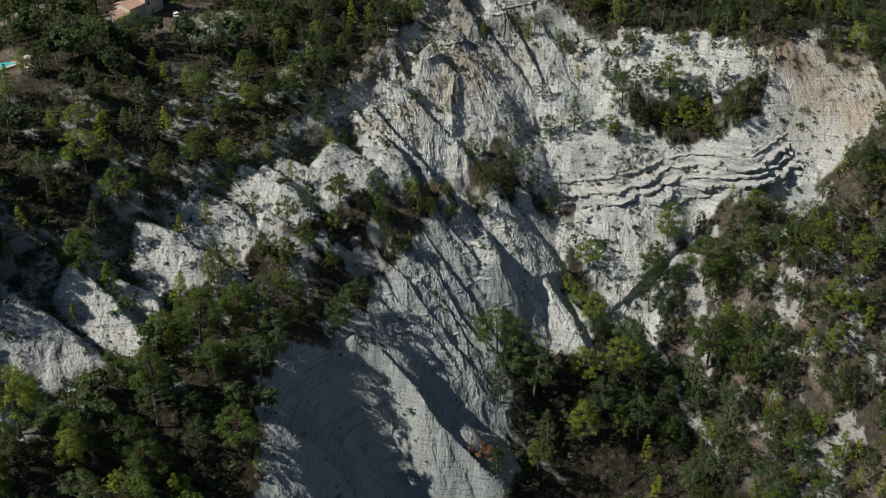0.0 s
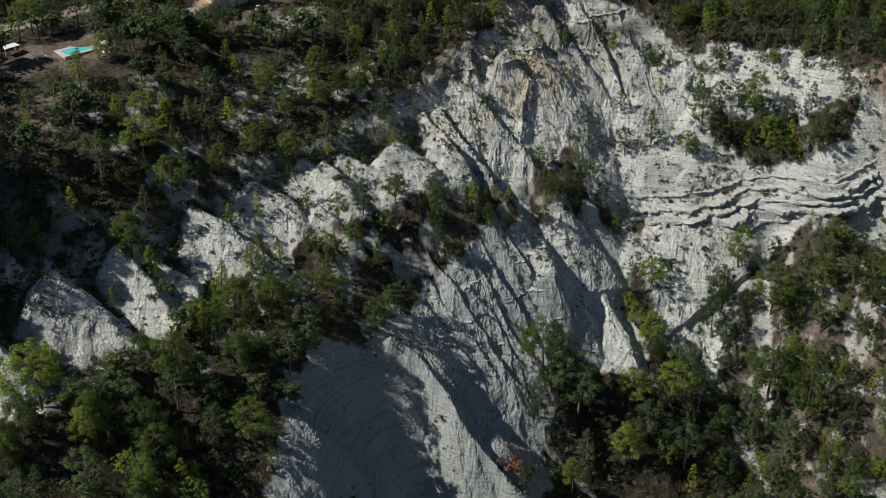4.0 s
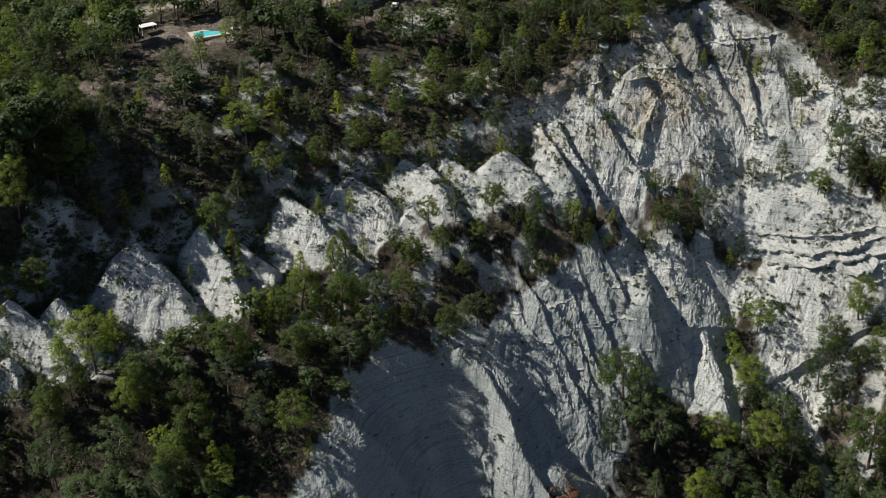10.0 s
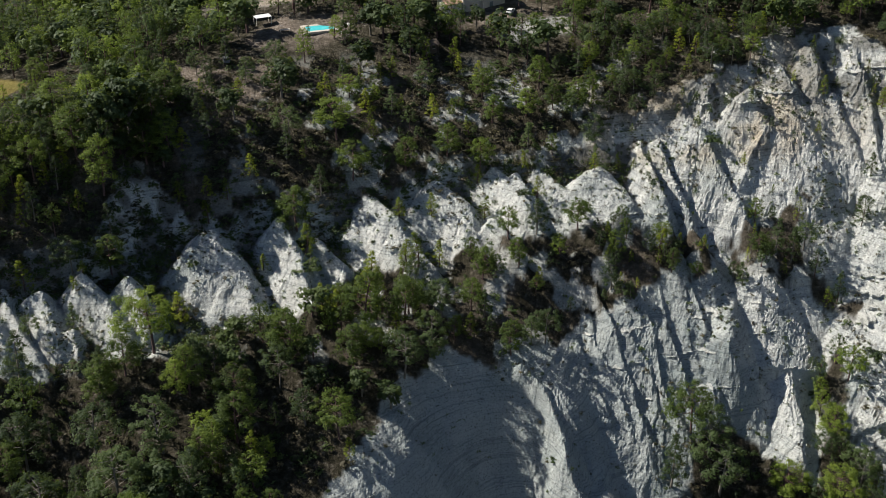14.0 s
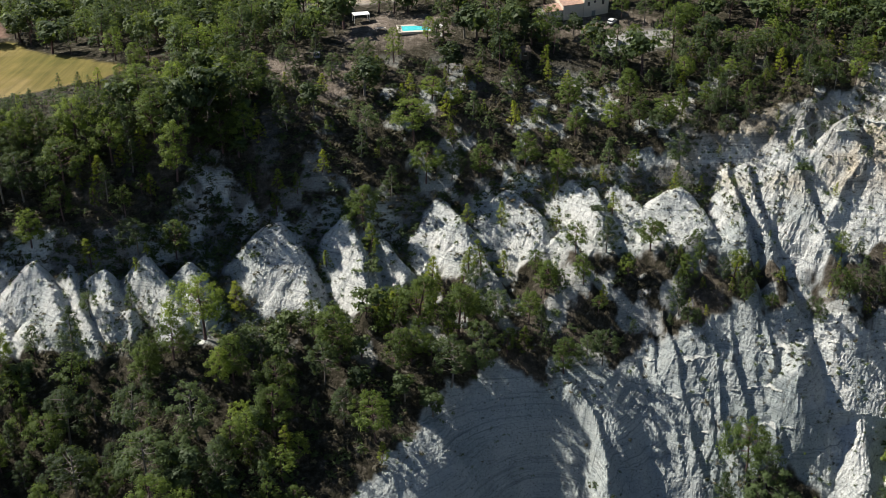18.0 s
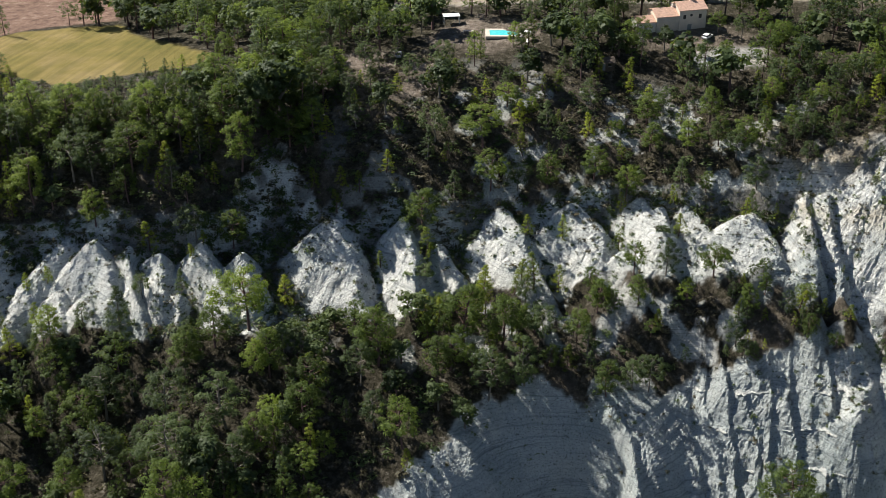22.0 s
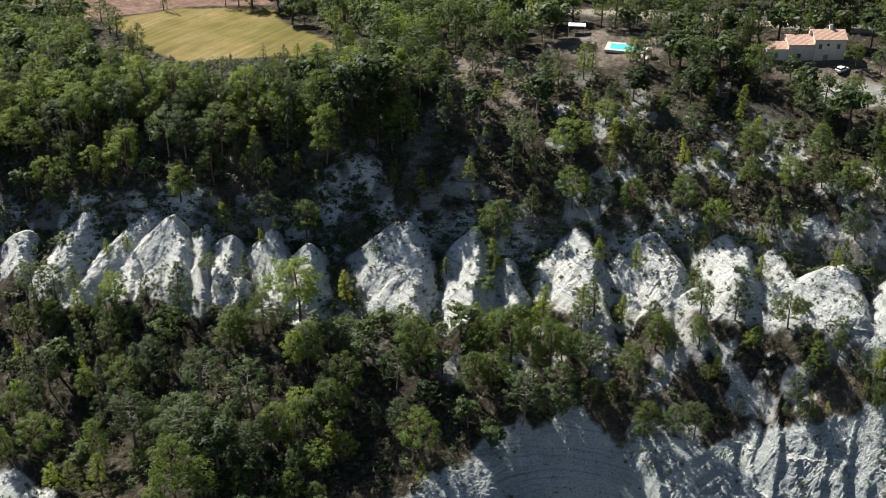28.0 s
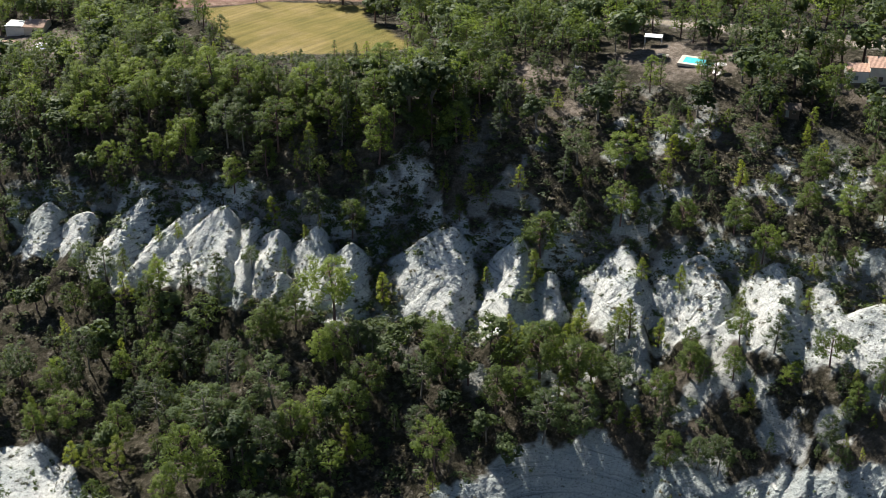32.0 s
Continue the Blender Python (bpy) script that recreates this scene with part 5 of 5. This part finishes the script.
def opening(house, name, x, z0, z1, w, y, mat, label=""):
    """A window or door in the front wall, with its leaf, frame and sill."""
    o = part(name, block(x - w / 2, x + w / 2, y - 0.03, y + 0.1, z0, z1, 0), mat, house, label)
    part("frame", block(x - w / 2 - 0.08, x + w / 2 + 0.08, y - 0.06, y - 0.032, z1, z1 + 0.09, 0), M_STONE, o)
    part("sill", block(x - w / 2 - 0.08, x + w / 2 + 0.08, y - 0.12, y - 0.032, z0 - 0.08, z0 - 0.003, 0), M_STONE, o)


def stand(root, x, y, turn, z=None):
    root.matrix_world = Matrix.Translation((x, y, height(x, y) if z is None else z)) @ Matrix.Rotation(radians(turn), 4, "Z")


house = tagged(new("villa"), "stepped villa with pale walls and clay tile roofs", "house")
for x0, x1, y0, y1, eave, rise, wall, roof in ((0, 5.6, 1.0, 7.0, 3.4, 1.1, M_PALE, M_TILE), (5.6, 12.6, 0.4, 8.4, 4.9, 1.5, M_RENDER, M_TILE), (12.6, 21.2, 0.0, 7.6, 6.6, 1.5, M_RENDER, M_TILE)):
    part("wall", gable_walls(x0, x1, y0, y1, eave, rise), wall, house)
    part("roof", roof_slab(x0, x1, y0, y1, eave, rise), roof, house, "pale orange clay tile roof")
for cx, cy, top in ((12.2, 4.6, 7.6), (17.6, 4.4, 9.4)):
    ch = part("chimney", block(cx - 0.4, cx + 0.4, cy - 0.35, cy + 0.35, top - 2.6, top), M_PALE, house, "rendered chimney")
    part("cap", block(cx - 0.5, cx + 0.5, cy - 0.45, cy + 0.45, top + 0.003, top + 0.12), M_OLDTILE, ch)
opening(house, "door", 16.0, 0.05, 2.2, 1.3, 0.0, M_SHUTTER, "grey panelled double door")
opening(house, "window", 19.2, 3.9, 5.2, 0.9, 0.0, M_GLASS)
opening(house, "window", 14.2, 3.9, 5.2, 0.9, 0.0, M_GLASS)
opening(house, "window", 8.6, 1.0, 2.3, 1.1, 0.4, M_GLASS)
opening(house, "window", 2.4, 0.9, 2.1, 1.0, 1.0, M_SHUTTER, "closed grey shutter")
part("round_window", disc(0.42, 0.12, 16.3, -0.01, 5.0), M_GLASS, house, "small round window")
stand(house, 21.0, 373.5, 26.0, float(macro(30, 377)) - 0.1)

west_house = tagged(new("low_house"), "low house with clay tile roof and pale lean-to", "house")
part("wall", gable_walls(0, 7, 0, 8, 3.2, 1.3), M_RENDER, west_house)
part("roof", roof_slab(0, 7, 0, 8, 3.2, 1.3), M_OLDTILE, west_house, "brown clay tile roof")
part("wall", gable_walls(-7, 0, 1, 7, 2.6, 0.5), M_PALE, west_house)
part("lean_to_roof", block(-7.3, -0.03, 0.6, 7.3, 3.12, 3.24), M_METALROOF, west_house, "flat pale sheet roof")
ch = part("chimney", block(1, 1.7, 3.4, 4.1, 3.4, 5.6), M_PALE, west_house)
part("cap", block(0.9, 1.8, 3.3, 4.2, 5.603, 5.72), M_OLDTILE, ch)
opening(west_house, "window", 3.5, 0.9, 2.1, 1.2, 0.0, M_GLASS)
opening(west_house, "door", 5.6, 0.0, 2.1, 1.0, 0.0, M_SHUTTER)
stand(west_house, -248.0, 316.0, 30.0)
annex = tagged(new("outbuilding"), "small rendered outbuilding with a low tiled roof", "outbuilding")
part("wall", gable_walls(0, 5, 0, 4.4, 2.5, 0.7), M_PALE, annex)
part("roof", roof_slab(0, 5, 0, 4.4, 2.5, 0.7), M_OLDTILE, annex)
opening(annex, "door", 3.4, 0.0, 2.0, 1.0, 0.0, M_WOODEN)
stand(annex, -245.5, 303.0, 28.0)


def pool(name, x, y, turn, long, wide, water, label):
    p = tagged(new(name), label, "swimming pool")
    part("basin", block(-0.3, long + 0.3, -0.3, wide + 0.3, -1.2, 0.28, 0.05), M_PALE, p)
    part("water", block(0, long, 0, wide, 0.1, 0.30, 0), water, p, "still clear water" if water is M_POOL else "")
    for i, (a, b, c, d) in enumerate(((-1.3, long + 1.3, -1.3, -0.02), (-1.3, long + 1.3, wide + 0.02, wide + 1.3), (-1.3, -0.02, -0.02, wide + 0.02), (long + 0.02, long + 1.3, -0.02, wide + 0.02))):
        part("coping", block(a, b, c, d, -0.4, 0.36, 0.02), M_STONE, p)
    stand(p, x, y, turn, height(x + 3, y + 2) + 0.15)
    return p


pool("swimming_pool", -23.0, 366.0, 12.0, 8.5, 4.5, M_POOL, "turquoise swimming pool with pale stone coping")
pool("swimming_pool", -231.0, 306.0, 28.0, 10.0, 5.5, M_POOLPALE, "covered pale blue swimming pool on a terrace")

shelter = tagged(new("garden_shelter"), "open garden shelter with a flat white roof", "shelter")
part("roof", block(-2.6, 2.6, -1.6, 1.6, 2.5, 2.62), M_METALROOF, shelter, "flat white sheet roof")
for px in (-2.4, 2.4):
    for py in (-1.4, 1.4):
        part("post", block(px - 0.07, px + 0.07, py - 0.07, py + 0.07, -0.5, 2.495, 0.01), M_PALE, shelter)
stand(shelter, -37.0, 376.0, 20.0)

shed = tagged(new("garden_shed"), "dark timber garden shed with a porch", "shed")
part("wall", gable_walls(-2.2, 2.2, -1.6, 1.9, 2.4, 0.8), M_WOODEN, shed)
part("roof", roof_slab(-2.2, 2.2, -2.6, 1.9, 2.45, 0.9, 0.3, 0.1), M_WOODEN, shed)
opening(shed, "window", 0.9, 1.0, 1.9, 0.9, -1.6, M_GLASS)
opening(shed, "door", -0.8, 0.0, 1.95, 0.85, -1.6, M_SHUTTER)
for px in (-2.1, 2.1):
    part("post", block(px - 0.06, px + 0.06, -2.56, -2.44, -0.5, 2.3, 0.01), M_WOODEN, shed)
stand(shed, 13.0, 355.0, 22.0)


def car(name, x, y, turn, paint, label):
    """A parked car: body with its cabin, glass, wheels and lamps."""
    c = tagged(new(name), label, "car")
    bm = bmesh.new()
    prof = [(-2.15, 0.35), (2.15, 0.35), (2.2, 0.62), (2.05, 0.9), (1.05, 1.02), (-2.0, 1.05), (-2.2, 0.8)]
    a = [bm.verts.new((px, -0.88, pz)) for px, pz in prof]
    b = [bm.verts.new((px, 0.88, pz)) for px, pz in prof]
    bm.faces.new(a)
    bm.faces.new(b[::-1])
    for i in range(7):
        bm.faces.new((a[(i + 1) % 7], a[i], b[i], b[(i + 1) % 7]))
    bmesh.ops.recalc_face_normals(bm, faces=bm.faces)
    bmesh.ops.bevel(bm, geom=bm.edges[:], offset=0.07, segments=2, affect="EDGES")
    part("body", bm, paint, c)
    for nm, prof, w, mat in (("window_band", [(-1.95, 1.0), (1.1, 1.0), (0.45, 1.44), (-1.7, 1.46)], 0.76, M_GLASS), ("roof", [(-1.72, 1.44), (0.45, 1.44), (0.2, 1.54), (-1.5, 1.56)], 0.72, paint)):
        bm = bmesh.new()
        a = [bm.verts.new((px, -w, pz)) for px, pz in prof]
        b = [bm.verts.new((px, w, pz)) for px, pz in prof]
        bm.faces.new(a)
        bm.faces.new(b[::-1])
        for i in range(4):
            bm.faces.new((a[(i + 1) % 4], a[i], b[i], b[(i + 1) % 4]))
        bmesh.ops.recalc_face_normals(bm, faces=bm.faces)
        part(nm, bm, mat, c)
    for wx in (-1.35, 1.35):
        for wy in (-0.84, 0.84):
            w = part("wheel", disc(0.33, 0.2, wx, wy, 0.33), M_RUBBER, c)
            part("rim", disc(0.2, 0.215, wx, wy, 0.33), M_ALLOY, w)
    for py in (-0.62, 0.62):
        part("headlight", block(2.08, 2.16, py - 0.18, py + 0.18, 0.68, 0.82, 0.01), M_CANVAS, c)
        part("tail_lamp", block(-2.24, -2.15, py - 0.16, py + 0.16, 0.7, 0.86, 0.01), M_TILE, c)
    stand(c, x, y, turn)


car("parked_car", 41.0, 376.0, 65.0, M_WHITEPAINT, "white estate car parked on the gravel before the villa")
car("parked_car", -72.0, 346.5, 20.0, M_WHITEPAINT, "white car parked under the pines of the clearing")
car("parked_car", -47.0, 349.0, 100.0, M_GREYPAINT, "grey car parked under the pines of the clearing")


def parasol(x, y):
    p = tagged(new("parasol"), "open white garden parasol beside the pool", "parasol")
    part("pole", disc(0.03, 2.5, 0, 0, 1.2, "Z", 8), M_ALLOY, p)
    part("canopy", disc(1.5, 0.5, 0, 0, 2.5, "Z", 8, 0.05), M_CANVAS, p)
    part("base", disc(0.28, 0.1, 0, 0, 0.05, "Z", 12), M_STONE, p)
    stand(p, x, y, 0)


def lounger(x, y, turn):
    p = tagged(new("sun_lounger"), "white sun lounger beside the pool", "lounger")
    part("seat", block(-0.95, 0.4, -0.33, 0.33, 0.3, 0.37, 0.02), M_CANVAS, p)
    bm = block(0.42, 1.1, -0.33, 0.33, 0.3, 0.37, 0.02)
    bmesh.ops.rotate(bm, cent=(0.42, 0, 0.3), matrix=Matrix.Rotation(radians(-35), 3, "Y"), verts=bm.verts)
    part("backrest", bm, M_CANVAS, p)
    for lx in (-0.85, 0.35):
        for ly in (-0.28, 0.28):
            part("leg", block(lx - 0.03, lx + 0.03, ly - 0.03, ly + 0.03, -0.1, 0.298, 0), M_PALE, p)
    stand(p, x, y, turn)


parasol(-11.5, 366.0)
lounger(-12.8, 364.2, 100)
lounger(-11.2, 363.8, 95)
table = tagged(new("garden_table"), "long pale garden table on the terrace", "table")
part("tabletop", block(-1.6, 1.6, -0.5, 0.5, 0.7, 0.76, 0.02), M_STONE, table)
for lx in (-1.4, 1.4):
    for ly in (-0.4, 0.4):
        part("leg", block(lx - 0.05, lx + 0.05, ly - 0.05, ly + 0.05, -0.2, 0.698, 0), M_STONE, table)
stand(table, -30.0, 368.0, 15.0)

for _kind in KINDS.values():
    for _src in _kind:
        for _o in (*_src.children_recursive, _src):
            bpy.data.objects.remove(_o)
